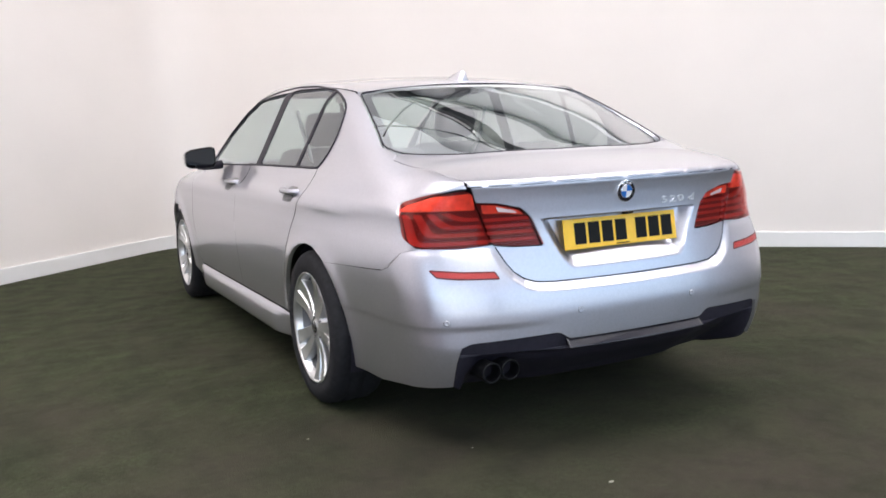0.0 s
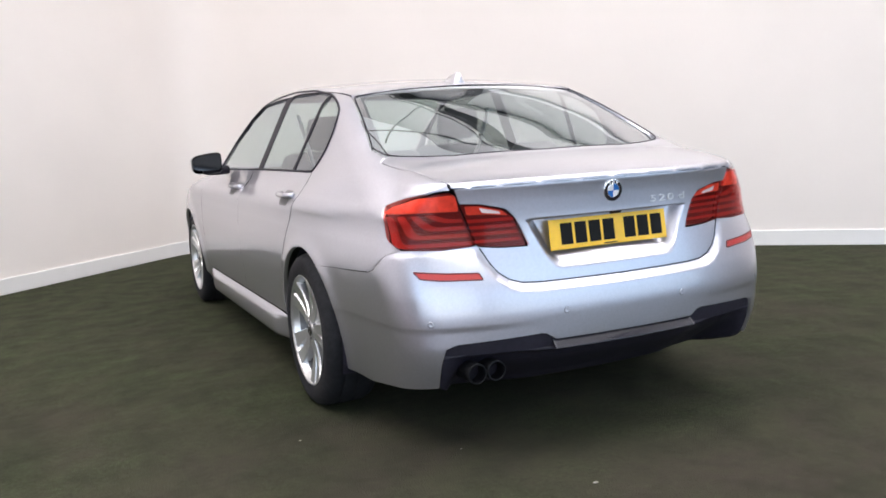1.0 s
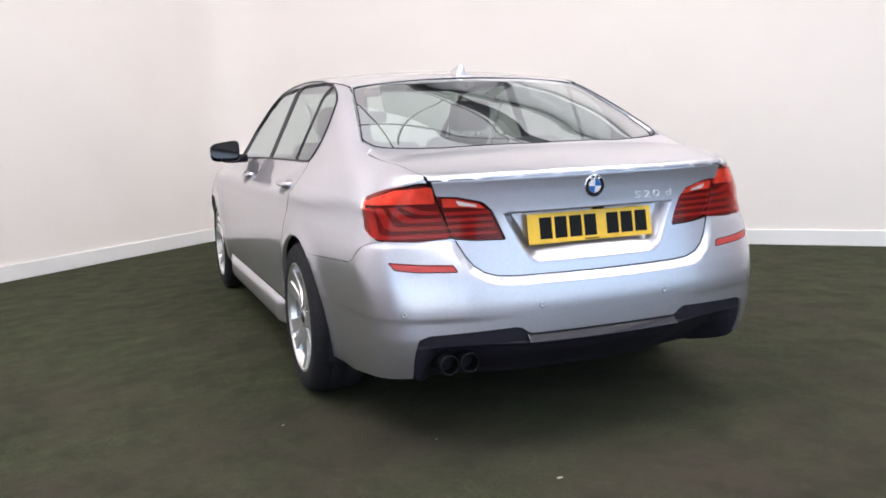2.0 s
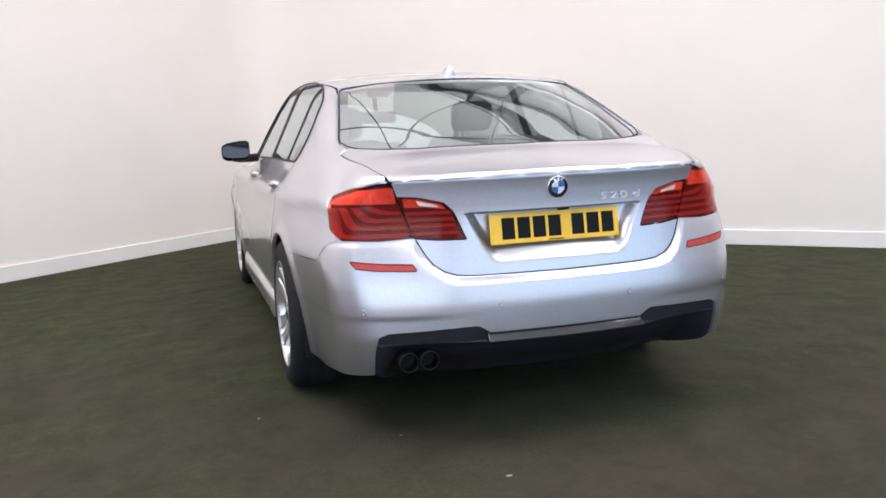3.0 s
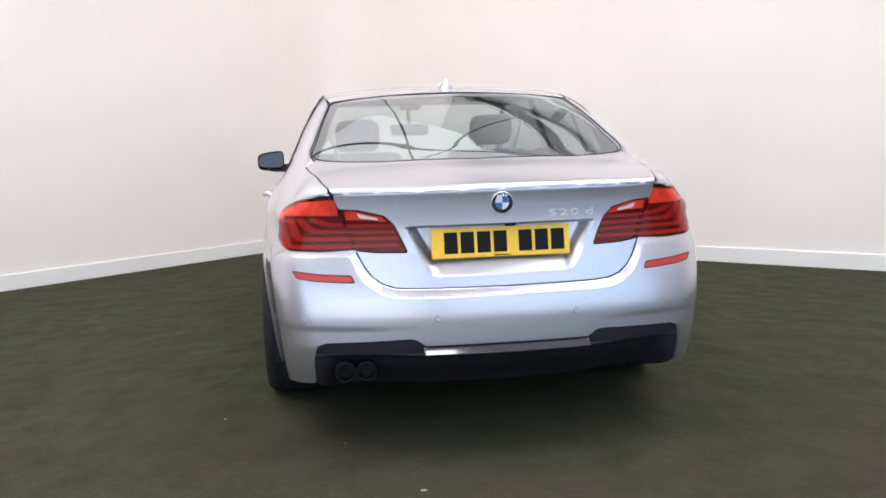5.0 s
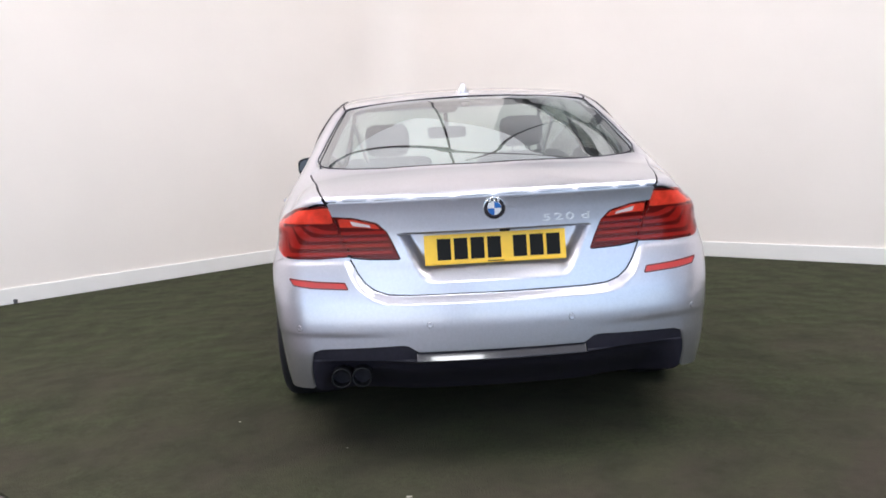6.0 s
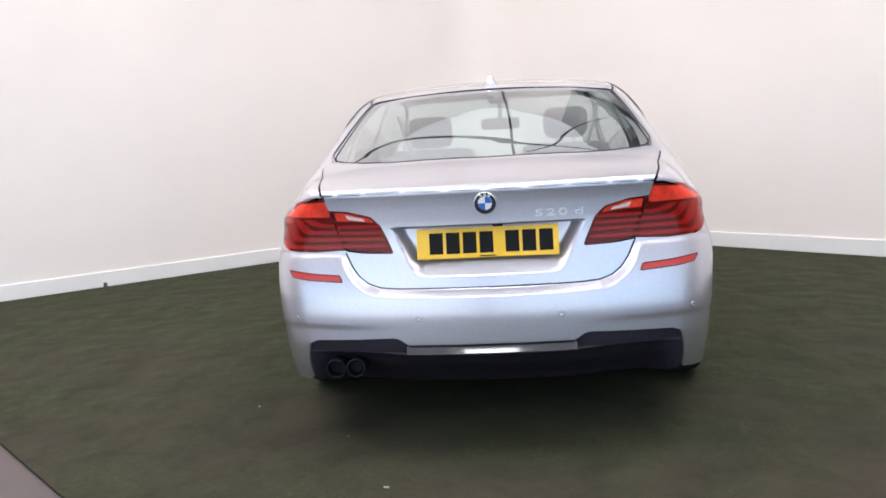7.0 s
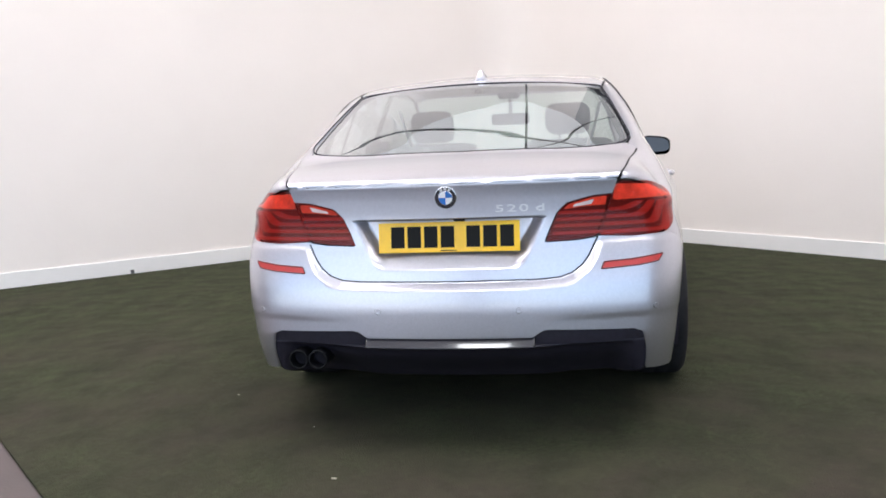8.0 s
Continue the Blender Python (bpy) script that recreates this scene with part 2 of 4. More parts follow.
def field(p):
    x, y, z = np.abs(p[:, 0]), p[:, 1], p[:, 2]
    arch = np.zeros_like(x)
    for c in (WR, WF):
        r = np.hypot(y - c, z - WZ)
        arch += 0.010 * np.exp(-((r - ARCH) / 0.05) ** 2) * (z < 0.9)
    side = x - (plan_w(y) - 0.042 * step(0.70, 0.94, z) * step(1.25, 0.40, y) - side_in(z - 0.012 * np.minimum(y - 1.6, 0) * step(0.66, 0.82, z)) - 0.002 * step(0.490, 0.470, z) * step(1.0, 0.75, y) + arch)
    # the lid sits back from the bumper; the step follows the lid's lower edge
    on_lid = (z > 0.756).astype(float)
    near = (y < 0.7) & (z > 0.50) & (z < 0.80) & (x < 0.72)
    on_lid[near] = np.clip((lid_distance(x[near], z[near]) + 0.030) / 0.026, 0, 1) ** 1.4
    ry = bumper_y(z) + (lid_y(z) - bumper_y(z)) * on_lid
    rear = ry + 0.003 * step(0.492, 0.468, z) * step(0.30, 0.62, x) + 0.15 * x ** 2 + 0.13 * x ** 4 + 0.047 * recess(x, z) - y
    front = y - (front_y(z) - 0.22 * x ** 2 - 0.2 * x ** 4)
    top = z - (deck_z(y) - 0.022 * (x / 0.64) ** 2)
    low = smax(smax(side, rear, 0.115), front, 0.25)
    low = smax(low, top, 0.027 + 0.018 * step(0.22, 0.45, y) + 0.09 * step(0.62, 0.82, x))
    glass_w = 0.81 - 0.46 * (z - 1.0) - 0.04 * np.clip((1.65 - y) / 1.0, 0, 2) ** 2 - 0.035 * np.clip((y - 2.2), 0, 2)
    gside = x - glass_w
    groof = (z - (roof_z(y) - 0.036 * (x / 0.6) ** 2)) * 0.92
    green = smax(smax(gside, groof, 0.075), 0.90 - z, 0.02)
    a, b = low, green
    k = 0.03 + 0.045 * step(1.6, 0.9, y) * step(0.5, 0.72, x)
    return -smax(-a, -b, k)


def pane_field(p):
    """The rear window's own sheet, bowed along and across."""
    return p[:, 2] - (roof_z(p[:, 1]) - 0.003 - 0.022 * (p[:, 0] / 0.6) ** 2 - 0.018 * (p[:, 0] / 0.6) ** 4)


def pane(q):
    return np.stack([q[:, 0], q[:, 1], roof_z(q[:, 1]) - 0.003 - 0.022 * (q[:, 0] / 0.6) ** 2 - 0.018 * (q[:, 0] / 0.6) ** 4], 1)


def grad(p, e=0.0015, field=field):
    g = np.stack([field(p + e * np.eye(3)[i]) - field(p - e * np.eye(3)[i]) for i in range(3)], 1)
    return g / np.linalg.norm(g, axis=1)[:, None]


def shoot(o, d, far):
    """The outermost point of the skin along o + t d, t from 0 to far."""
    lo, hi = np.zeros(len(o)), np.full(len(o), float(far))
    for _ in range(17):
        mid = (lo + hi) / 2
        ins = field(o + mid[:, None] * d) < 0
        lo, hi = np.where(ins, mid, lo), np.where(ins, hi, mid)
    return o + ((lo + hi) / 2)[:, None] * d


SPZ, RKX = 0.62, 0.9


def spine(q):      # q: y, angle round a line along the car
    y, a = q[:, 0], q[:, 1] / 0.8
    o = np.stack([0 * y, y, 0 * y + SPZ], 1)
    return shoot(o, np.stack([np.cos(a), 0 * a, np.sin(a)], 1), 1.6)


def rear(q):       # q: angle round an upright axis over the rear wheels, z
    a, z = q[:, 0] / RKX, q[:, 1]
    o = np.stack([0 * a, 0 * a + WR, z], 1)
    return shoot(o, np.stack([np.sin(a), -np.cos(a), 0 * a], 1), 1.6)


def nose(q):       # the same round the front wheels
    a, z = q[:, 0] / RKX, q[:, 1]
    o = np.stack([0 * a, 0 * a + 3.9, z], 1)
    return shoot(o, np.stack([np.sin(a), np.cos(a), 0 * a], 1), 1.6)


def above(q):      # q: x, y seen from above
    o = np.stack([q[:, 0], q[:, 1], np.where(q[:, 1] < 0.8, 0.945, 0.6)], 1)
    return shoot(o, np.tile([0.0, 0, 1], (len(q), 1)), 1.2)


def side_pt(y, z):
    """(y, z) on the flank -> spine place."""
    p = shoot(np.array([[0.0, y, z]]), np.array([[1.0, 0, 0]]), 1.3)[0]
    return (y, 0.8 * math.atan2(z - SPZ, p[0]))


def top_pt(x, y):
    p = above(np.array([[x, y]], float))[0]
    return (y, 0.8 * math.atan2(p[2] - SPZ, x))


def rear_pt(x, z):
    p = shoot(np.array([[x, 2.0, z]]), np.array([[0.0, -1, 0]]), 2.4)[0]
    return (RKX * math.atan2(x, WR - p[1]), z)


def rear_side_pt(y, z):
    p = shoot(np.array([[0.0, y, z]]), np.array([[1.0, 0, 0]]), 1.3)[0]
    return (RKX * math.atan2(p[0], WR - y), z)


def fillet(pts, r):
    """Rounds the corners of a closed outline; a point may carry its own radius as a third number."""
    out, n = [], len(pts)
    for i in range(n):
        p = np.array(pts[i][:2], float)
        a, b = np.array(pts[i - 1][:2], float), np.array(pts[(i + 1) % n][:2], float)
        rr = pts[i][2] if len(pts[i]) > 2 else r
        la, lb = np.linalg.norm(a - p), np.linalg.norm(b - p)
        c = min(rr, 0.48 * la, 0.48 * lb)
        if c < 1e-4:
            out.append(tuple(p))
            continue
        s, e = p + (a - p) / la * c, p + (b - p) / lb * c
        for t in (0, 0.2, 0.4, 0.6, 0.8, 1):
            out.append(tuple((1 - t) ** 2 * s + 2 * t * (1 - t) * p + t * t * e))
    return out


def dense(pts, d):
    out, n = [], len(pts)
    for i in range(n):
        a, b = np.array(pts[i]), np.array(pts[(i + 1) % n])
        m = max(1, int(np.ceil(np.linalg.norm(b - a) / d)))
        out += [tuple(a + (b - a) * j / m) for j in range(m)]
    return out


def shrink(pts, g):
    """Moves a closed outline inwards by g."""
    q = np.array(pts)
    area = np.sum(q[:, 0] * np.roll(q[:, 1], -1) - np.roll(q[:, 0], -1) * q[:, 1])
    t = np.roll(q, -1, 0) - np.roll(q, 1, 0)
    t /= np.maximum(np.linalg.norm(t, axis=1), 1e-9)[:, None]
    nrm = np.stack([-t[:, 1], t[:, 0]], 1) * (1 if area > 0 else -1)
    return [tuple(v) for v in q + g * nrm]


def inside(pts, q):
    x, y = q[:, 0], q[:, 1]
    c = np.zeros(len(q), bool)
    n = len(pts)
    for i in range(n):
        (x1, y1), (x2, y2) = pts[i], pts[i - 1]
        if y1 != y2:
            c ^= ((y1 > y) != (y2 > y)) & (x < (x2 - x1) * (y - y1) / (y2 - y1) + x1)
    return c


def panel(name, outline, family, material, parent, label="", d=0.025, gap=0.002, depth=0.018, off=0.0, mirror=False, radius=0.01, fine=0.0, push=None, rings=(), extra=None, clear=None):
    """One sheet-metal, lamp or glass piece: an outline laid on the skin, with turned-in edges."""
    pts = dense(fillet(outline, radius), fine or d * 0.6)
    if gap:
        pts = shrink(pts, gap)
    q = np.array(pts)
    lo, hi = q.min(0), q.max(0)
    gx, gy = np.meshgrid(np.arange(lo[0] + d / 2, hi[0], d), np.arange(lo[1] + d / 2, hi[1], d))
    g = np.stack([gx.ravel(), gy.ravel()], 1)
    if clear is not None:
        g = g[~clear(g)]
    more = [g] if extra is None else [g, np.array(extra)]
    more += [np.array(shrink(pts, k)) for k in rings]
    g = np.concatenate(more)
    if len(g):
        g = g[inside(shrink(pts, min(d, 0.01) * 0.3), g)]
    allp = [Vector(p) for p in pts] + [Vector(p) for p in g]
    n = len(pts)
    vs2, _, tris, _, _, _ = delaunay_2d_cdt(allp, [], [list(range(n))], 1, 1e-6)
    q = np.array([tuple(v) for v in vs2])
    p = family(q)
    nr = grad(p, field=pane_field if family is pane else field)
    p = p + off * nr
    if push is not None:
        p = push(p, nr)
    tris = [tuple(t) for t in tris]
    # outward winding
    t0 = np.array(tris[:200])
    fn = np.cross(p[t0[:, 1]] - p[t0[:, 0]], p[t0[:, 2]] - p[t0[:, 0]])
    if np.sum(fn * nr[t0[:, 0]]) < 0:
        tris = [t[::-1] for t in tris]
    edges = collections.Counter()
    for t in tris:
        for a, b in ((t[0], t[1]), (t[1], t[2]), (t[2], t[0])):
            edges[(a, b)] += 1
    border = [e for e in edges if (e[1], e[0]) not in edges]
    vs, ns, fs = list(p), list(nr), list(tris)
    if depth:
        dup = {}
        for e in border:
            for v in e:
                if v not in dup:
                    dup[v] = len(vs)
                    vs.append(p[v] - depth * nr[v])
                    ns.append(nr[v])
        fs += [(b, a, dup[a], dup[b]) for a, b in border]
    vs, ns = np.array(vs), np.array(ns)
    if mirror:
        vs, ns = vs * [-1, 1, 1], ns * [-1, 1, 1]
        fs = [f[::-1] for f in fs]
    return mesh_ob(name, vs, fs, material, parent, label, None if push is not None else ns)


def rim_line(outline, family, off=0.0, radius=0.01, d=0.02, mirror=False):
    q = np.array(dense(fillet(outline, radius), d))
    p = family(q)
    p = p + off * grad(p)
    return p * [-1, 1, 1] if mirror else p


def circle_arc(c, r, a0, a1, n):
    return [(c + r * math.cos(radians(a0 + (a1 - a0) * i / n)), WZ + r * math.sin(radians(a0 + (a1 - a0) * i / n))) for i in range(n + 1)]


# ---- room ----
CORNER = Vector((-0.45, 7.40, 0))
LEFT = Vector((-math.cos(radians(43.4)), -math.sin(radians(43.4)), 0))
RIGHT = Vector((math.cos(radians(42.9)), -math.sin(radians(42.9)), 0))
SPAN, WALL_H, ROOF_H = 12.5, 7.5, 7.5
P_L, P_R = CORNER + LEFT * SPAN, CORNER + RIGHT * SPAN
P_B = CORNER + (LEFT + RIGHT) * SPAN


def wall(name, a, b, h, material, thick=0.15, z0=0.0, label="", opening=None):
    """A wall from a to b, its body on the outer side; opening: (from, to, height) along it."""
    d = (b - a)
    n = d.length
    d.normalize()
    out = Vector((d.y, -d.x, 0))
    mid = (P_B + CORNER) / 2
    if (a - mid).dot(out) < 0:
        out = -out
    m = Matrix(((d.x, out.x, 0, a.x), (d.y, out.y, 0, a.y), (0, 0, 1, 0), (0, 0, 0, 1)))
    bm = bmesh.new()
    if opening:
        s, e, oh = opening
        box(bm, (0, 0, z0), (s, thick, h), m)
        box(bm, (e, 0, z0), (n, thick, h), m)
        box(bm, (s, 0, oh), (e, thick, h), m)
    else:
        box(bm, (0, 0, z0), (n, thick, h), m)
    ob = part(name, bm, material, None)
    return tagged(ob, label, "wall", kind="structure"), m


bm = bmesh.new()
bmesh.ops.create_grid(bm, x_segments=1, y_segments=1, size=14)
bmesh.ops.translate(bm, verts=bm.verts, vec=(0, -1.5, -0.012))
tagged(part("floor", bm, CONCRETE, None), "mauve-brown painted concrete floor", "floor", kind="structure")
# turf laid into the corner up to a straight cut edge, parallel to the right-hand wall
edge_d = RIGHT
e0 = Vector((-1.68, -0.085, 0))
# where the cut edge meets the left wall
t_hit = (e0 - CORNER).dot(Vector((-RIGHT.y, RIGHT.x, 0))) / LEFT.dot(Vector((-RIGHT.y, RIGHT.x, 0)))
a_l = CORNER + LEFT * t_hit
a_r = a_l + RIGHT * SPAN
bm = bmesh.new()
quad = [CORNER, a_l, a_r, P_R]
vs = [bm.verts.new((v.x, v.y, -0.012)) for v in quad]
f = bm.faces.new(vs)
r = bmesh.ops.extrude_face_region(bm, geom=[f])
bmesh.ops.translate(bm, verts=[v for v in r["geom"] if isinstance(v, bmesh.types.BMVert)], vec=(0, 0, 0.012))
bmesh.ops.recalc_face_normals(bm, faces=bm.faces)
tagged(part("ground", bm, TURF, None), "dark green artificial turf, short and worn, with a cut edge", "turf", kind="structure")

BEND = 0.6      # the two studio walls meet in a smooth bend
arc = []
for k in range(25):
    t = k / 24
    p, q, r = CORNER + LEFT * BEND, CORNER, CORNER + RIGHT * BEND
    arc.append(((1 - t) ** 2 * p + 2 * t * (1 - t) * q + t * t * r))


def bend(name, h, material, label, category, shift):
    bm = bmesh.new()
    cen = CORNER + (LEFT + RIGHT) * 3
    low = [bm.verts.new(v + (cen - v).normalized() * shift) for v in arc]
    high = [bm.verts.new(v.co + Vector((0, 0, h))) for v in low]
    back = [bm.verts.new(v.co + (v.co - cen).normalized() * 0.15) for v in high]
    for i in range(len(low) - 1):
        bm.faces.new((low[i], low[i + 1], high[i + 1], high[i]))
        bm.faces.new((high[i], high[i + 1], back[i + 1], back[i]))
    for e in bm.edges:
        e.smooth = len(e.link_faces) < 2 or abs(e.verts[0].co.z - e.verts[1].co.z) > 0.01
    ob = part(name, bm, material, None, smooth=True)
    return tagged(ob, label, category, kind="structure")


bend("wall_corner", WALL_H, WALL, "smooth rounded white wall corner", "wall", 0.0)
bend("baseboard_corner", 0.135, SKIRT, "white painted skirting board round the corner", "baseboard", 0.018)
wall("wall_left", CORNER + LEFT * BEND, P_L, WALL_H, WALL, label="smooth white painted studio wall")
wall("wall_right", CORNER + RIGHT * BEND, P_R, WALL_H, WALL, label="smooth white painted studio wall")
wall("wall_back_left", P_L, P_B, ROOF_H, BACKWALL, label="plain grey wall with a wide doorway", opening=(3.6, 12.0, 4.5))
wall("wall_back_right", P_R, P_B, ROOF_H, BACKWALL, label="plain grey wall with a wide doorway", opening=(3.6, 12.0, 4.5))
for nm, b, s in (("baseboard_left", P_L, 1), ("baseboard_right", P_R, 1)):
    d = (b - CORNER).normalized()
    out = Vector((d.y, -d.x, 0))
    if out.dot((P_B + CORNER) / 2 - CORNER) < 0:
        out = -out
    m = Matrix(((d.x, out.x, 0, CORNER.x), (d.y, out.y, 0, CORNER.y), (0, 0, 1, 0), (0, 0, 0, 1)))
    bm = bmesh.new()
    box(bm, (BEND, 0.0, 0.0), (SPAN, 0.016, 0.135), m, 0.004)
    tagged(part(nm, bm, SKIRT, None), "white painted skirting board", "baseboard", kind="structure")

# roof: white sheets with an added glow, translucent strips, dark steel beams below
bm = bmesh.new()
box(bm, (-14, -15.5, ROOF_H), (14, 12.5, ROOF_H + 0.1))
tagged(part("ceiling", bm, CEIL, None), "pale unseen roof sheeting with an added even glow", "ceiling", kind="structure")

# grey cladding above the painted height of one wall
on_right = Matrix.Translation(CORNER) @ Matrix.Rotation(math.atan2(RIGHT.y, RIGHT.x), 4, "Z")
bm = bmesh.new()
box(bm, (1.9, -0.05, 4.05), (12.4, 0.06, ROOF_H - 0.05), on_right)
tagged(part("wall_cladding", bm, CLAD, None), "grey sheet cladding high on the wall", "cladding", kind="structure")
bm = bmesh.new()
box(bm, (1.9, -0.10, 3.97), (12.4, 0.02, 4.09), on_right, 0.01)
tagged(part("cladding_trim", bm, SKIRT, None), "pale trim along the foot of the cladding", "trim", kind="structure")
bm = bmesh.new()
box(bm, (1.9, -0.15, 5.0), (12.4, -0.052, 5.11), on_right, 0.01)
tagged(part("wall_rail", bm, STEEL, None), "dark steel rail along the cladding", "rail", kind="structure")
for k in (3.75, 7.55, 11.3):
    bm = bmesh.new()
    box(bm, (k - 0.08, -0.13, 4.10), (k + 0.08, -0.052, 4.99), on_right, 0.008)
    tagged(part("wall_post", bm, STEEL, None), "dark steel post on the cladding", "post", "wall posts", "structure")


def rooflight(a, b, w, material=ROOFPANE):
    d = b - a
    bm = bmesh.new()
    m = Matrix.Translation((a.x, a.y, ROOF_H - 0.03)) @ Matrix.Rotation(math.atan2(d.y, d.x), 4, "Z")
    box(bm, (0, -w / 2, 0), (d.length, w / 2, 0.025), m)
    tagged(part("rooflight", bm, material, None), "long translucent daylight panel in the roof", "rooflight", "rooflights", "structure")


rooflight(CORNER + LEFT * 4.6 + RIGHT * 2.2, CORNER + LEFT * 11.5 + RIGHT * 2.2, 3.0)
rooflight(CORNER + RIGHT * 4.9 + LEFT * 2.2, CORNER + RIGHT * 11.5 + LEFT * 2.2, 3.0)
rooflight(Vector((-0.28, -8.0, 0)), Vector((-0.28, -3.6, 0)), 1.4, ROOFCLEAR)


def girder(a, b, w, h):
    a, b = Vector(a), Vector(b)
    d = b - a
    bm = bmesh.new()
    m = Matrix.Translation(a) @ d.to_track_quat("X", "Z").to_matrix().to_4x4()
    n = d.length
    for lo, hi in (((0, -w / 2, -0.02), (n, w / 2, 0.0)), ((0, -0.012, 0.02 - h), (n, 0.012, -0.02)), ((0, -w / 2, -h), (n, w / 2, 0.02 - h))):
        box(bm, lo, hi, m)
    tagged(part("roof_beam", bm, STEEL, None), "dark painted steel roof beam", "beam", "roof beams", "structure")


girder((1.35, 5.60, 5.25), (4.6, -1.6, 5.25), 0.20, 0.28)
tagged(tube("conduit", [(1.12, 5.60, 5.02), (4.37, -1.6, 5.02)], 0.026, SKIRT), "pale conduit along a roof beam", "conduit", kind="structure")
for k in range(9):
    a, b = Vector((1.12, 5.60, 5.02)), Vector((4.37, -1.6, 5.02))
    bm = bmesh.new()
    box(bm, (-0.018, -0.03, -0.03), (0.018, 0.03, 0.03), Matrix.Translation(a.lerp(b, 0.06 + 0.11 * k)) @ (b - a).to_track_quat("X", "Z").to_matrix().to_4x4(), 0.006)
    tagged(part("conduit_clip", bm, STEEL, None), "dark clip holding the pale conduit", "clip", "conduit clips", "structure")
for pts in ([(-3.6, 4.05, 5.0), (-1.5, 3.85, 4.96), (0.7, 3.5, 4.96), (2.2, 3.35, 5.0)],
            [(0.2, 3.25, 5.0), (1.7, 4.75, 5.0), (2.1, 5.05, 5.0)],
            [(-0.2, 6.4, 5.0), (-0.05, 4.6, 4.97), (0.05, 3.2, 4.97), (0.1, 1.5, 5.0)]):
    tagged(tube("roof_cable", pts, 0.016, STEEL), "thin dark cable strung under the roof", "cable", "roof cables", "structure")

# daylight in the two wide doorways behind the viewer
for start in (P_R, P_L):
    dd = (P_B - start).normalized()
    mid = start + dd * 7.8
    inward = CORNER - mid
    inward = (inward - dd * inward.dot(dd)).normalized()
    lamp = bpy.data.lights.new("doorway_daylight", "AREA")
    lamp.shape, lamp.size, lamp.size_y, lamp.color = "RECTANGLE", 8.2, 4.4, (0.52, 0.72, 1.0)
    lamp.energy = DOORLIGHT
    ob = new("doorway_daylight", lamp)
    ob.matrix_world = look(mid + Vector((0, 0, 2.25)), mid + inward * 3 + Vector((0, 0, 2.25)))

# ---- car ----
car = tagged(new("car"), "silver metallic four-door saloon car parked on dark turf", "car")

car.matrix_world = Matrix.Translation((0, 0.15, 0)) @ Matrix.Rotation(radians(1.25), 4, "Z") @ Matrix.Translation((0, -0.15, 0))

DLO = [(3.56, 0.985), (1.36, 1.013), (1.275, 1.016), (1.238, 1.050), (1.208, 1.092), (1.190, 1.138), (1.184, 1.182), (1.190, 1.218), (1.210, 1.250), (1.245, 1.280), (1.30, 1.307), (1.39, 1.336), (1.50, 1.361), (1.80, 1.395), (2.10, 1.407), (2.45, 1.400), (2.78, 1.372), (3.04, 1.300), (3.31, 1.170)]
GLASS_HALF_BASE, GLASS_HALF_TOP = 0.665, 0.585
ROOF_EDGE = [(0.592, 1.40), (0.603, 1.62), (0.615, 2.0), (0.62, 2.5), (0.61, 2.9)]


def both(fn):
    for mirror in (False, True):
        fn(mirror)


# outlines on the rear
seam_top, seam_low = (0.612, 0.948), (0.538, 0.757)
lamp_outer = [rear_pt(*seam_top), rear_pt(0.70, 0.946), rear_side_pt(0.35, 0.932), rear_side_pt(0.425, 0.908), rear_side_pt(0.37, 0.79), rear_side_pt(0.31, 0.755), rear_pt(0.66, 0.750), rear_pt(*seam_low)]
lamp_inner = [rear_pt(0.5935, 0.905), rear_pt(0.52, 0.900), rear_pt(0.43, 0.878), rear_pt(0.395, 0.845), rear_pt(0.350, 0.744), rear_pt(0.46, 0.747), rear_pt(0.5365, 0.756)]
lid_low = [rear_pt(x, z) for x, z in LID_EDGE[::-1]]


def on_spine(q, family=rear):
    """A place of another family, as a spine place."""
    p = family(np.array([q[:2]]))[0]
    return (p[1], 0.8 * math.atan2(p[2] - SPZ, p[0]))


SEAM = [(0.36, 0.738), (0.42, 0.684), (0.47, 0.668), (0.60, 0.660), (0.960, 0.644)]


def flip(pts):
    return [(-p[0], *p[1:]) for p in pts[::-1]]


deck_x = curve([(0.20, 0.611), (0.24, 0.619), (0.33, 0.640), (0.45, 0.656), (0.60, 0.688), (0.665, 0.700)])


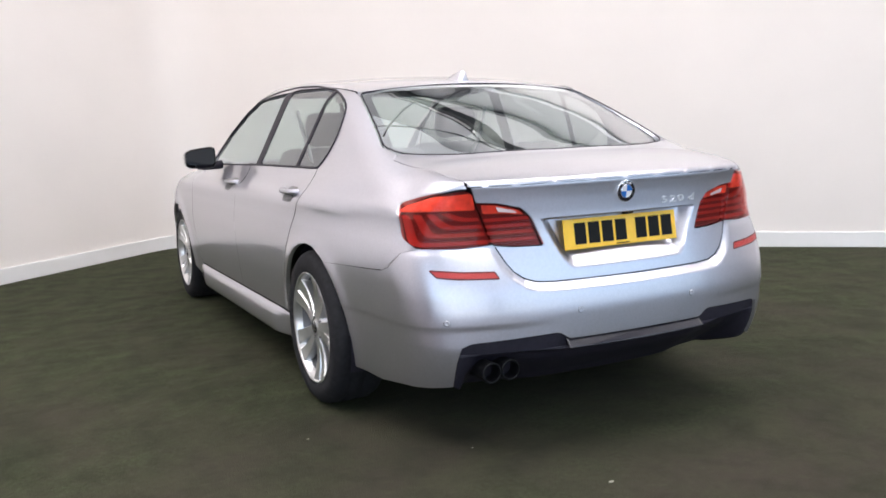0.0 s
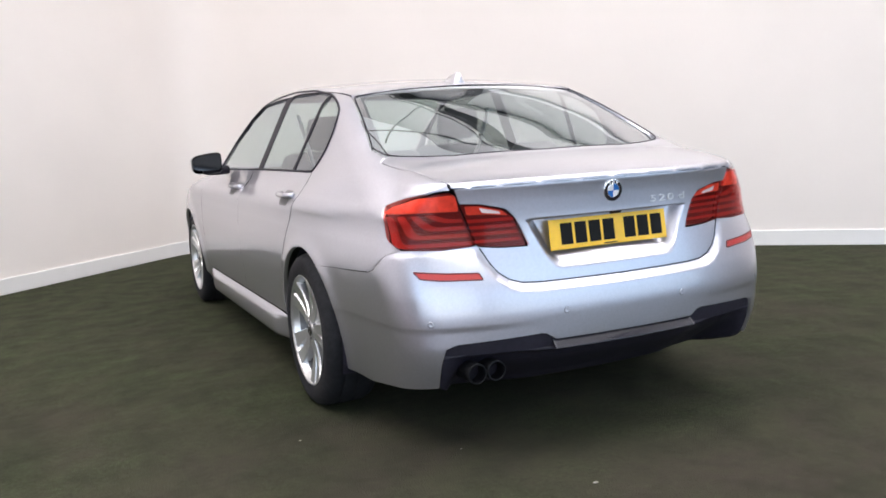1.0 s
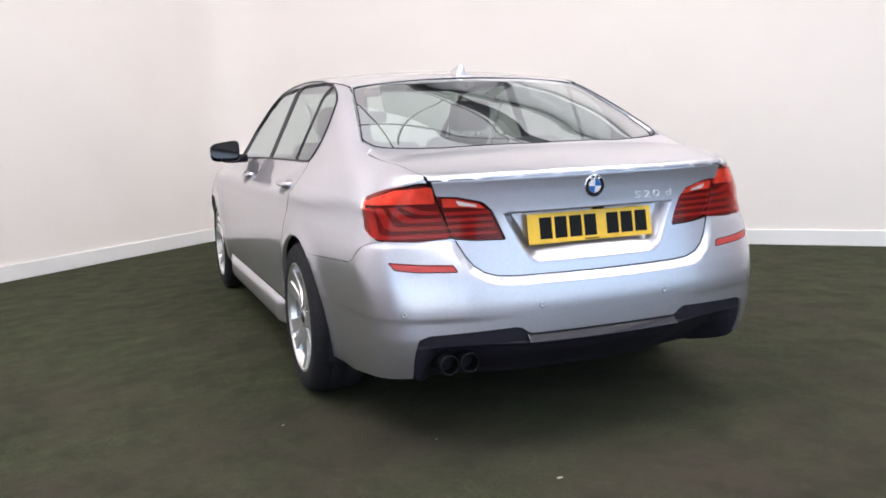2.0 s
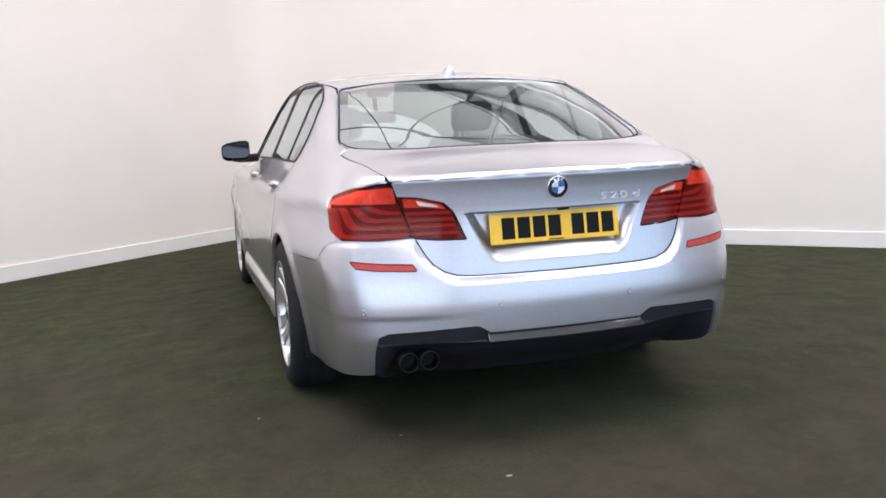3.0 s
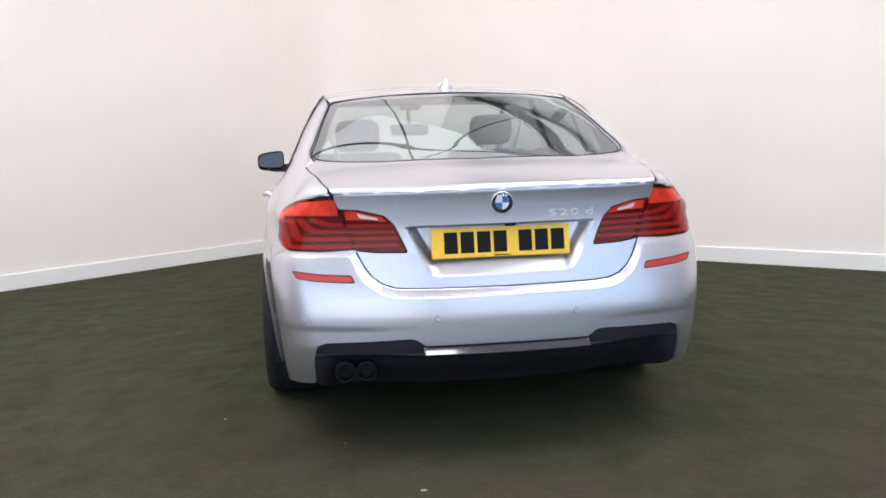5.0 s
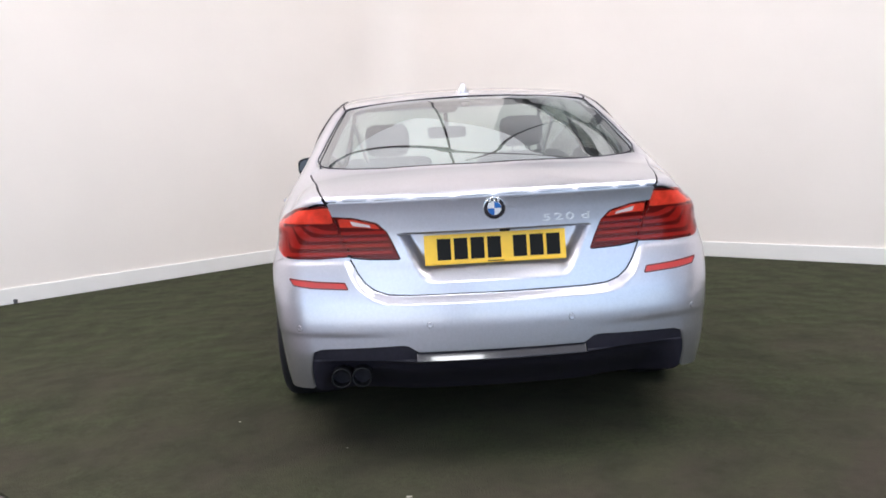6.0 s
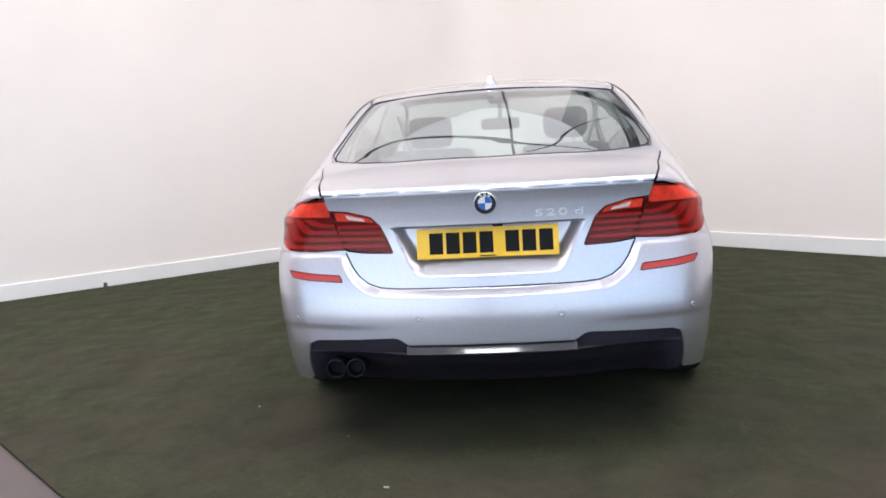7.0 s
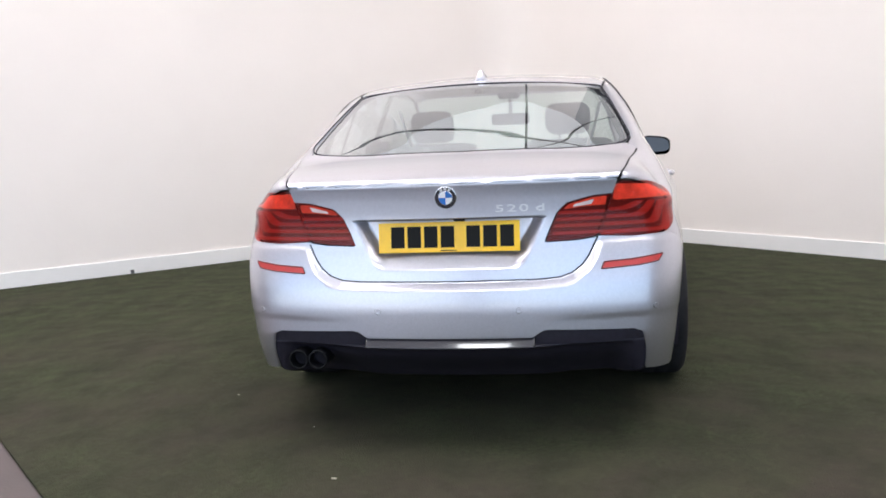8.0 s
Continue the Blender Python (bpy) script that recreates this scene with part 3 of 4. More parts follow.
def build_rear():
    lid = new("boot_lid")
    lid.parent = car
    half = [rear_pt(0.0, 0.9650), rear_pt(0.30, 0.9650), rear_pt(0.56, 0.9630), rear_pt(0.612, 0.959), rear_pt(0.5935, 0.905)] + lamp_inner[1:-1] + lid_low
    ol = half[:-1] + [half[-1]] + flip(half[1:-1])
    pocket = []
    for z in np.arange(0.640, 0.850, 0.006):
        for t in np.linspace(0, 0.060, 6):
            x = 0.275 + 0.085 * min(max((z - 0.66) / 0.17, 0), 1) - t
            q = rear_pt(x, z)
            pocket += [q, (-q[0], q[1])]
    for z in np.linspace(0.826, 0.840, 6):
        for x in np.arange(-0.36, 0.361, 0.008):
            pocket.append((RKX * math.atan2(x, WR - 0.18), z))
    panel("lid_face", ol, rear, PAINT, lid, d=0.010, gap=0.003, radius=0.006, fine=0.007, extra=pocket)
    # dark strip put in for the shade of the lid's lower gap
    low = LID_EDGE[::-1] + [(-x, z) for x, z in LID_EDGE[1:]]
    edge = [(a[0] + (b[0] - a[0]) * i / 8, a[1] + (b[1] - a[1]) * i / 8) for a, b in zip(low, low[1:]) for i in range(8)]
    pq = rear(np.array([rear_pt(abs(x), z) if x >= 0 else (-rear_pt(-x, z)[0], z) for x, z in edge]))
    pq = pq - 0.0035 * grad(pq)
    tube("lid_gap_shade", [tuple(v) for v in pq], 0.0045, RUBBER, lid, n=6)
    lip = [tuple(rear(np.array([rear_pt(x, z)]))[0][:2]) for x, z in ((0.0, 0.958), (0.15, 0.958), (0.30, 0.958), (0.45, 0.957), (0.56, 0.956), (0.612, 0.954))]
    deck = lip + [(float(deck_x(y)), y) for y in np.linspace(0.24, 0.665, 12)] + [(0.66, 0.70), (0.40, 0.625), (0.0, 0.592)]
    top = deck + flip(deck[1:-1])
    panel("lid_deck", top, above, PAINT, lid, d=0.02, gap=0.0, radius=0.003, fine=0.01)

    def lamps(mirror):
        lamp = new("rear_lamp")
        lamp.parent = car
        inner = new("lid_lamp")
        inner.parent = lid
        tagged(lamp, "red rear lamp with stacked light bars")
        tagged(inner, "red lamp on the boot lid with a clear strip, whitened for highlights")
        panel("housing", lamp_outer, rear, LAMPDARK, lamp, d=0.012, gap=0.003, depth=0.0, off=-0.020, mirror=mirror, radius=0.02)
        panel("lens", lamp_outer, rear, REDLENS, lamp, d=0.012, gap=0.001, depth=0.03, off=0.003, mirror=mirror, radius=0.02)
        panel("housing", lamp_inner, rear, LAMPDARK, inner, d=0.012, gap=0.003, depth=0.0, off=-0.020, mirror=mirror, radius=0.012)
        panel("lens", lamp_inner, rear, REDLENS, inner, d=0.012, gap=0.001, depth=0.03, off=0.003, mirror=mirror, radius=0.012)
        # bright upper field of the outer lamp
        upper = [rear_pt(0.602, 0.940), rear_pt(0.72, 0.938), rear_side_pt(0.405, 0.908), rear_side_pt(0.42, 0.885), rear_pt(0.70, 0.880), rear_pt(0.590, 0.878)]
        panel("upper_field", upper, rear, LAMPRED, lamp, d=0.015, gap=0.003, depth=0.01, off=-0.006, mirror=mirror, radius=0.012)
        # four nested bars that turn up round the outer corner
        edge_lo, edge_hi = rear_side_pt(0.37, 0.79)[0], rear_side_pt(0.415, 0.872)[0]
        for k, zc in enumerate((0.770, 0.797, 0.823, 0.848)):
            f = (zc - 0.757) / 0.19
            xin, w = 0.548 + 0.065 * f, 0.0065 - 0.0004 * k
            a_lo, a_hi = edge_lo - 0.020 - 0.047 * k, edge_hi - 0.016 - 0.042 * k
            bar = [(*rear_pt(xin, zc - w), 0.002), (a_lo, zc - w, 0.030), (a_hi, 0.874, 0.002), (a_hi - 0.022, 0.874, 0.002), (a_lo - 0.024, zc + w, 0.022), (*rear_pt(xin + 0.004, zc + w), 0.002)]
            panel("light_bar", bar, rear, LAMPBAR, lamp, d=0.012, gap=0.0, depth=0.013, off=-0.007, mirror=mirror, radius=0.002)
        strip = [rear_pt(0.572, 0.896), rear_pt(0.52, 0.893), rear_pt(0.437, 0.872), rear_pt(0.420, 0.856), rear_pt(0.50, 0.864), rear_pt(0.566, 0.866)]
        panel("upper_strip", strip, rear, LAMPRED, inner, d=0.015, gap=0.0, depth=0.01, off=-0.006, mirror=mirror, radius=0.004)
        # clear reversing strip, whitened and set proud for the highlights on the lens
        clear = [rear_pt(0.525, 0.890), rear_pt(0.455, 0.873), rear_pt(0.448, 0.864), rear_pt(0.515, 0.872)]
        panel("reversing_light_glint", clear, rear, LAMPCLEAR, inner, d=0.015, gap=0.0, depth=0.004, off=0.0036, mirror=mirror, radius=0.003)
        for zc in (0.843, 0.820, 0.797, 0.772):
            k = (zc - 0.744) / 0.1
            bar = [rear_pt(0.541 + 0.026 * k, zc + 0.005), rear_pt(0.372 + 0.03 * k, zc + 0.005), rear_pt(0.368 + 0.03 * k, zc - 0.005), rear_pt(0.537 + 0.026 * k, zc - 0.005)]
            panel("light_bar", bar, rear, LAMPBAR, inner, d=0.02, gap=0.0, depth=0.013, off=-0.007, mirror=mirror, radius=0.002)
    both(lamps)

    # bumper with the opening for the lower black insert
    seam_side = [rear_side_pt(*p) for p in SEAM]
    arch = [rear_side_pt(y, z) for y, z in circle_arc(WR, ARCH, 123, 196, 10)]
    insert = [rear_pt(0.700, 0.265), rear_pt(0.702, 0.360), rear_pt(0.690, 0.414), rear_pt(0.655, 0.428), rear_pt(0.355, 0.440), rear_pt(0.335, 0.436), rear_pt(0.300, 0.413), rear_pt(0.0, 0.413)]
    half = lid_low[::-1][:-1] + lamp_outer[:4:-1] + seam_side + arch + [rear_side_pt(0.60, 0.225), rear_side_pt(0.40, 0.25)] + insert
    ol = half + flip(half[1:-1])
    # thin dark line laid into the bumper joint, for the shade there
    line = rear(np.array([(a[0] + (b[0] - a[0]) * i / 6, a[1] + (b[1] - a[1]) * i / 6) for a, b in zip(seam_side, seam_side[1:]) for i in range(7)]))
    line = line - 0.0026 * grad(line)
    for k in (1, -1):
        tube("bumper_gap_shade", [tuple(v) for v in line * [k, 1, 1]], 0.0026, RUBBER, car, n=6)
    bumper = panel("rear_bumper", ol, rear, PAINT, car, d=0.012, gap=0.0, radius=0.003, fine=0.007, rings=(0.003, 0.006, 0.011, 0.017, 0.024, 0.032, 0.040, 0.048, 0.056),
                   clear=lambda q: lid_distance(np.abs(rear(q)[:, 0]), q[:, 1]) > -0.060)

    strip_low = [rear_pt(0.700, 0.385), rear_pt(0.45, 0.381), rear_pt(0.0, 0.378)]

    def slope_out(p, nr):
        q = p.copy()
        q[:, 1] += 0.020 - 0.008 * step(0.420, 0.412, p[:, 2]) - 0.034 * np.clip((0.413 - p[:, 2]) / 0.035, 0, 1)
        return q

    def tuck(p, nr):
        q = p.copy()
        q[:, 1] += 0.012 - 0.030 * step(0.46, 0.30, np.abs(p[:, 0])) + (0.05 * step(0.384, 0.366, p[:, 2]) + 0.13 * step(0.37, 0.20, p[:, 2])) * step(0.69, 0.56, np.abs(p[:, 0]))
        return q
    right = [rear_pt(0.0, 0.378), rear_pt(0.31, 0.380), rear_pt(0.31, 0.4125), rear_pt(0.300, 0.4125), rear_pt(0.0, 0.4125)]
    panel("diffuser_strip", right + flip(right[1:-1]), rear, GLOSSBLACK, bumper, "glossy black strip along the lower insert", d=0.010, gap=0.0, depth=0.02, push=slope_out, radius=0.002, fine=0.01)
    brow = insert[1:7] + [rear_pt(0.312, 0.4125), rear_pt(0.312, 0.380), rear_pt(0.45, 0.381), rear_pt(0.64, 0.384), rear_pt(0.700, 0.385)]
    for m in (False, True):
        panel("diffuser_brow", brow, rear, BLACK, bumper, d=0.012, gap=0.0, depth=0.02, off=-0.012, mirror=m, radius=0.002)
    low = [rear_pt(0.0, 0.212), rear_pt(0.60, 0.215), rear_pt(0.675, 0.250), insert[0]]
    half = low + strip_low
    panel("diffuser", half + flip(half[1:-1]), rear, BLACK, bumper, "matt black lower bumper insert", d=0.014, gap=0.0, depth=0.03, push=tuck, radius=0.004, fine=0.01)

    def small(mirror):
        refl = [rear_pt(0.556, 0.668), rear_pt(0.66, 0.673), rear_pt(0.765, 0.684), rear_pt(0.748, 0.660), rear_pt(0.68, 0.651), rear_pt(0.545, 0.645)]
        panel("reflector", refl, rear, REFLECT, bumper, "slim red bumper reflector", d=0.02, gap=0.0, depth=0.006, off=0.0015, mirror=mirror, radius=0.004)
        tube("reflector_rim", rim_line(refl, rear, 0.0008, 0.004, 0.015, mirror), 0.0028, LAMPDARK, bumper, n=6, closed=True)
        for x, z in ((0.256, 0.512), (0.735, 0.505)):
            p = rear(np.array([rear_pt(x, z)]))[0]
            n = grad(p[None])[0]
            s = -1 if mirror else 1
            m = Matrix.Translation((p[0] * s, p[1], p[2])) @ Vector((n[0] * s, n[1], n[2])).to_track_quat("X", "Z").to_matrix().to_4x4()
            vs, fs = lathe([(0.0, 0.0001), (0.0015, 0.008), (0.0015, 0.0105), (-0.004, 0.011)], (0, 0, 0), 20)
            mesh_ob("parking_sensor", [m @ Vector(v) for v in vs], fs, PAINT, bumper)
            vs, fs = lathe([(0.0004, 0.0108), (0.0004, 0.0117), (-0.003, 0.0118)], (0, 0, 0), 20)
            mesh_ob("sensor_ring", [m @ Vector(v) for v in vs], fs, DARKALLOY, bumper)
    both(small)
    tow = [rear_pt(0.41, 0.500), rear_pt(0.465, 0.500), rear_pt(0.465, 0.478), rear_pt(0.41, 0.478)]
    panel("tow_eye_cover", tow, rear, PAINT, bumper, d=0.02, gap=0.0, depth=0.004, off=0.0012, radius=0.006)

    # twin tailpipes under the insert
    for x in (-0.590, -0.514):
        prof = [(0, 0.030), (0.0, 0.036), (0.004, 0.0375), (0.03, 0.037), (0.20, 0.036), (0.20, 0.033), (0.03, 0.0335), (0.004, 0.033)]
        vs, fs = lathe(prof, (0, 0, 0), 32, True)
        m = Matrix.Translation((x, 0.15, 0.318)) @ Matrix.Rotation(radians(90), 4, "Z")
        mesh_ob("tailpipe", [m @ Vector(v) for v in vs], fs, PIPE, car, "round dark steel tailpipe")
        vs, fs = lathe([(0.06, 0.0001), (0.06, 0.033)], (0, 0, 0), 24)
        mesh_ob("pipe_end", [m @ Vector(v) for v in vs], fs, BLACK, car)

    # number plate: yellow, with plain dark bars for its characters
    py, pz, tilt = 0.187, 0.768, -8
    pm = pose(0, py - 0.004, pz, tilt, 0, 0)
    bm = bmesh.new()
    box(bm, (-0.26, -0.004, -0.0555), (0.26, 0.0, 0.0555), pm, 0.0015)
    plate = part("number_plate", bm, YELLOW, lid, "yellow rear number plate with dark bars")
    x = -0.213
    for w in (0.05, 0.05, 0.05, 0.05, None, 0.05, 0.05, 0.05):
        if w is None:
            x += 0.033
            continue
        bm = bmesh.new()
        box(bm, (x, -0.0052, -0.038), (x + w, -0.003, 0.040), pm)
        part("plate_bar", bm, INK, plate)
        x += w + 0.0115
    bm = bmesh.new()
    box(bm, (-0.03, -0.0052, -0.051), (0.03, -0.003, -0.047), pm)
    part("plate_bar", bm, INK, plate)
    bm = bmesh.new()
    box(bm, (0.02, -0.012, 0.056), (0.06, 0.02, 0.076), pm, 0.006)
    part("camera_pod", bm, BLACK, lid)

    # round badge: dark ring, quartered disc
    p = rear(np.array([rear_pt(0.0, 0.914)]))[0]
    n = grad(p[None])[0]
    bmx = Matrix.Translation(tuple(p)) @ Vector(n).to_track_quat("X", "Z").to_matrix().to_4x4()
    vs, fs = lathe([(-0.003, 0.041), (0.004, 0.041), (0.006, 0.0395), (0.006, 0.038)], (0, 0, 0), 48)
    badge = mesh_ob("round_badge", [bmx @ Vector(v) for v in vs], fs, CHROME, lid, "round badge, dark ring with blue and white quarters")
    vs, fs = lathe([(0.0055, 0.0385), (0.0062, 0.034), (0.0062, 0.026)], (0, 0, 0), 48)
    mesh_ob("badge_ring", [bmx @ Vector(v) for v in vs], fs, GLOSSBLACK, badge)
    vs, fs = lathe([(0.0062, 0.0262), (0.0075, 0.0255), (0.0075, 0.0245)], (0, 0, 0), 48)
    mesh_ob("badge_rim", [bmx @ Vector(v) for v in vs], fs, CHROME, badge)
    for a in (0, 90, 180, 270):
        q = [(0.0068, 0, 0)] + [(0.0068, 0.025 * math.cos(radians(a + t)), 0.025 * math.sin(radians(a + t))) for t in range(0, 91, 9)]
        mesh_ob("badge_quarter", [bmx @ Vector(v) for v in q], [(0, i, i + 1) for i in range(1, len(q) - 1)], WHITE if a in (90, 270) else BLUE, badge)
    for a in (62, 90, 118):      # pale marks along the ring's upper arc
        q = [(0.0066, r * math.cos(radians(a + t)), r * math.sin(radians(a + t))) for r in (0.0285, 0.0355) for t in (-8, 0, 8)]
        mesh_ob("badge_mark", [bmx @ Vector(v) for v in q], [(0, 1, 4, 3), (1, 2, 5, 4)], WHITE, badge)
    # raised chrome model number
    for ch, x0 in (("5", 0.174), ("2", 0.217), ("0", 0.260), ("d", 0.318)):
        cu = bpy.data.curves.new("badge_digit", "FONT")
        cu.body, cu.size, cu.extrude, cu.offset = ch, 0.036, 0.0022, 0.0004
        tmp = bpy.data.objects.new("badge_digit", cu)
        me = bpy.data.meshes.new_from_object(tmp)
        bpy.data.objects.remove(tmp)
        p = Vector(rear(np.array([rear_pt(x0, 0.856)]))[0])
        side = (Vector(rear(np.array([rear_pt(x0 + 0.02, 0.856)]))[0]) - p).normalized()
        out = Vector(grad(np.array([p]))[0])
        up = out.cross(side)
        m = Matrix((side * 1.95, up, out)).transposed().to_4x4()
        me.transform(Matrix.Translation(p + 0.001 * out) @ m)
        me.materials.clear()
        me.materials.append(LETTER)
        ob = new("badge_digit", me)
        ob.parent = lid
    return lid, bumper


lid, bumper = build_rear()


def flank(mirror):
    """One side: doors, wing, sill, quarter panel with the window frame and pillars."""
    dlo = [side_pt(*p) for p in DLO]
    arch_r = circle_arc(WR, ARCH, 196, 123, 10)
    # quarter panel, C pillar, roof rail and A pillar in one stamping
    shut = [(1.275, 1.014), (1.255, 0.965), (1.255, 0.92), (1.31, 0.84), (1.395, 0.74), (1.475, 0.62), (1.52, 0.48), (1.535, 0.36)]
    archq = circle_arc(WR, ARCH, 3, 123, 16)
    ol = [side_pt(*p) for p in shut] + [side_pt(*p) for p in archq]
    ol += [side_pt(*p) for p in SEAM[3::-1]] + [on_spine(q) for q in lamp_outer[5::-1]]
    ol += [on_spine(rear_pt(0.616, 0.955)), *[top_pt(float(deck_x(y)) + 0.0035, y) for y in np.linspace(0.24, 0.665, 12)]]
    ol += [top_pt(GLASS_HALF_BASE, 0.70), top_pt(0.690, 0.80), top_pt(0.660, 0.92), top_pt(0.622, 1.10), top_pt(0.592, 1.24), top_pt(0.586, 1.31)]
    ol += [top_pt(x, y) for x, y in ROOF_EDGE] + [top_pt(0.64, 3.05), top_pt(0.68, 3.4), top_pt(0.735, 3.72), side_pt(3.80, 0.975), side_pt(3.62, 0.982)]
    ol += dlo[:2:-1] + [side_pt(1.275, 1.018)]
    clean = []
    for p in ol:
        if not clean or math.dist(p, clean[-1]) > 1e-3:
            clean.append(p)
    panel("quarter_panel", clean, spine, PAINT, car, d=0.02, gap=0.003, mirror=mirror, radius=0.004, fine=0.012)
    sill_z = 0.335
    rd = [side_pt(*p) for p in [(2.42, 1.005), (1.278, 1.014), (1.258, 0.965), (1.258, 0.92), (1.313, 0.84), (1.398, 0.74), (1.478, 0.62), (1.523, 0.48), (1.54, 0.37), (1.56, sill_z), (2.42, sill_z)]]
    fd = [side_pt(*p) for p in [(3.62, 0.982), (2.42, 1.005), (2.42, sill_z), (3.50, sill_z), (3.56, 0.55), (3.58, 0.80)]]
    for nm, o, hy in (("rear_door", rd, 1.44), ("front_door", fd, 2.60)):
        door = panel(nm, o, spine, PAINT, car, d=0.025, mirror=mirror, radius=0.006, fine=0.015)
        s = -1 if mirror else 1
        hz = 0.900
        # flat dark sheet for the shade in the hollow behind the handle
        cup = [side_pt(hy + 0.075, hz + 0.03), side_pt(hy - 0.075, hz + 0.03), side_pt(hy - 0.075, hz - 0.035), side_pt(hy + 0.075, hz - 0.035)]
        panel("handle_cup_shade", cup, spine, DARKALLOY, door, d=0.02, gap=0.0, depth=0.0, off=0.0008, mirror=mirror, radius=0.03)
        pts = []
        for i in range(13):
            t = i / 12
            y = hy - 0.11 + 0.22 * t
            z = hz + 0.012
            p = spine(np.array([side_pt(y, z)]))[0]
            lift = 0.027 * min(1, 6 * t, 6 * (1 - t)) ** 0.7
            pts.append((s * (p[0] + lift), y, z))
        h = tube("door_handle", pts, 0.013, PAINT, door, n=10)
    wing = [side_pt(*p) for p in [(3.625, 0.980), (3.585, 0.80), (3.565, 0.55), (3.505, sill_z), (3.63, 0.24)] + circle_arc(WF, ARCH, 188, 25, 20)] + [side_pt(4.55, 0.62), top_pt(0.80, 4.55), top_pt(0.80, 4.2), side_pt(3.80, 0.970)]
    panel("front_wing", wing, spine, PAINT, car, d=0.03, mirror=mirror, radius=0.004, fine=0.02)
    sill = [side_pt(*p) for p in [(3.50, sill_z - 0.006), (1.565, sill_z - 0.006), (1.52, 0.24), (1.50, 0.195), (3.66, 0.195), (3.63, 0.24)]]

    def flare(p, nr):
        q = p.copy()
        q[:, 0] += (0.030 * step(0.332, 0.292, p[:, 2]) + 0.012 * step(0.29, 0.22, p[:, 2])) * step(1.53, 1.80, p[:, 1]) * step(3.62, 3.35, p[:, 1])
        return q
    panel("side_skirt", sill, spine, PAINT, car, d=0.02, mirror=mirror, radius=0.01, push=flare, depth=0.05)
    # dark strips set behind the shut lines, for the shade in the gaps
    for line in (shut, [(2.42, 1.0), (2.42, 0.7), (2.42, 0.34)], [(3.61, 0.975), (3.583, 0.80), (3.563, 0.55), (3.50, 0.34)], [(3.50, 0.332), (2.5, 0.332), (1.56, 0.332)]):
        q = []
        for a, b in zip(line, line[1:]):
            q += [(a[0] + (b[0] - a[0]) * i / 6, a[1] + (b[1] - a[1]) * i / 6) for i in range(6)]
        q.append(line[-1])
        pq = spine(np.array([side_pt(*v) for v in q]))
        pq = pq - 0.008 * grad(pq)
        tube("door_gap_shade", [tuple(v) for v in (pq * [-1, 1, 1] if mirror else pq)], 0.009, RUBBER, car, n=6)
    # dark strip under the lid's side gap, again for its shade
    yy = np.linspace(0.235, 0.66, 14)
    pq = above(np.stack([[float(deck_x(y)) + 0.002 for y in yy], yy], 1))
    pq = pq - 0.010 * grad(pq)
    tube("lid_gap_shade", [tuple(v) for v in (pq * [-1, 1, 1] if mirror else pq)], 0.008, RUBBER, car, n=6)
    # window glass and the black pillars between
    body = shrink(dense(fillet(dlo, 0.02), 0.02), 0.006)
    glassw = panel("side_window", [tuple(p) for p in body], spine, SIDEGLASS, car, "tinted side window glass", d=0.05, gap=0.0, depth=0.0, off=-0.006, mirror=mirror, radius=0.0, fine=0.03)
    tube("window_trim", rim_line(dlo, spine, 0.0, 0.02, 0.02, mirror), 0.0055, BLACK, car, n=8, closed=True)
    for nm, yb, yt, w, zt in (("b_pillar_cover", 2.27, 2.18, 0.05, 1.402), ("window_divider", 1.585, 1.49, 0.016, 1.360)):
        o = [side_pt(yb + w, 1.006), side_pt(yb - w, 1.008), side_pt(yt - w, zt), side_pt(yt + w, zt)]
        panel(nm, o, spine, BLACK, car, d=0.04, gap=0.0, depth=0.004, off=-0.002, mirror=mirror, radius=0.002)


both(flank)


def pillar_trim(mirror):
    """Dark lining inside the rear pillar, and the black printed band on the window's rim."""
    o = [side_pt(*p) for p in [(1.30, 1.01), (1.215, 1.085), (1.195, 1.165), (1.215, 1.235), (1.31, 1.302), (1.42, 1.335)]]
    o += [top_pt(0.585, 1.42), top_pt(0.586, 1.31), top_pt(0.592, 1.24), top_pt(0.622, 1.10), top_pt(0.660, 0.92), top_pt(0.690, 0.80), top_pt(0.665, 0.72), side_pt(0.90, 1.02)]
    panel("pillar_trim", o, spine, TRIM, car, d=0.04, gap=0.0, depth=0.0, off=-0.028, mirror=mirror, radius=0.005)
    rim = [(0.62, 0.697), (0.66, 0.727), (0.682, 0.80), (0.652, 0.92), (0.614, 1.10), (0.584, 1.24), (0.570, 1.294)]
    band = rim + [(0.505, 1.297)] + [(0.545, 1.24), (0.577, 1.10), (0.613, 0.92), (0.640, 0.80), (0.625, 0.745), (0.590, 0.705)]
    panel("window_band", band, pane, BLACK, car, d=0.03, gap=0.0, depth=0.0, off=-0.008, mirror=mirror, radius=0.003)


both(pillar_trim)

# roof, bonnet, screens
half = [(0.0, 1.322), (0.40, 1.316), (0.582, 1.308)] + ROOF_EDGE + [(0.56, 2.93), (0.30, 3.0), (0.0, 3.02)]
roof = panel("roof_panel", half + flip(half[1:-1]), above, PAINT, car, d=0.035, radius=0.01, gap=0.002)
half = [(0.0, 0.600), (0.40, 0.632), (0.62, 0.695), (0.66, 0.725), (0.684, 0.80), (0.654, 0.92), (0.616, 1.10), (0.586, 1.24), (0.572, 1.296), (0.40, 1.304), (0.0, 1.310)]
panel("rear_window", half + flip(half[1:-1]), pane, GLASS, car, "wide sloping tinted rear window", d=0.03, gap=-0.006, depth=0.006, off=0.0, radius=0.03)
border = half + flip(half[1:-1])
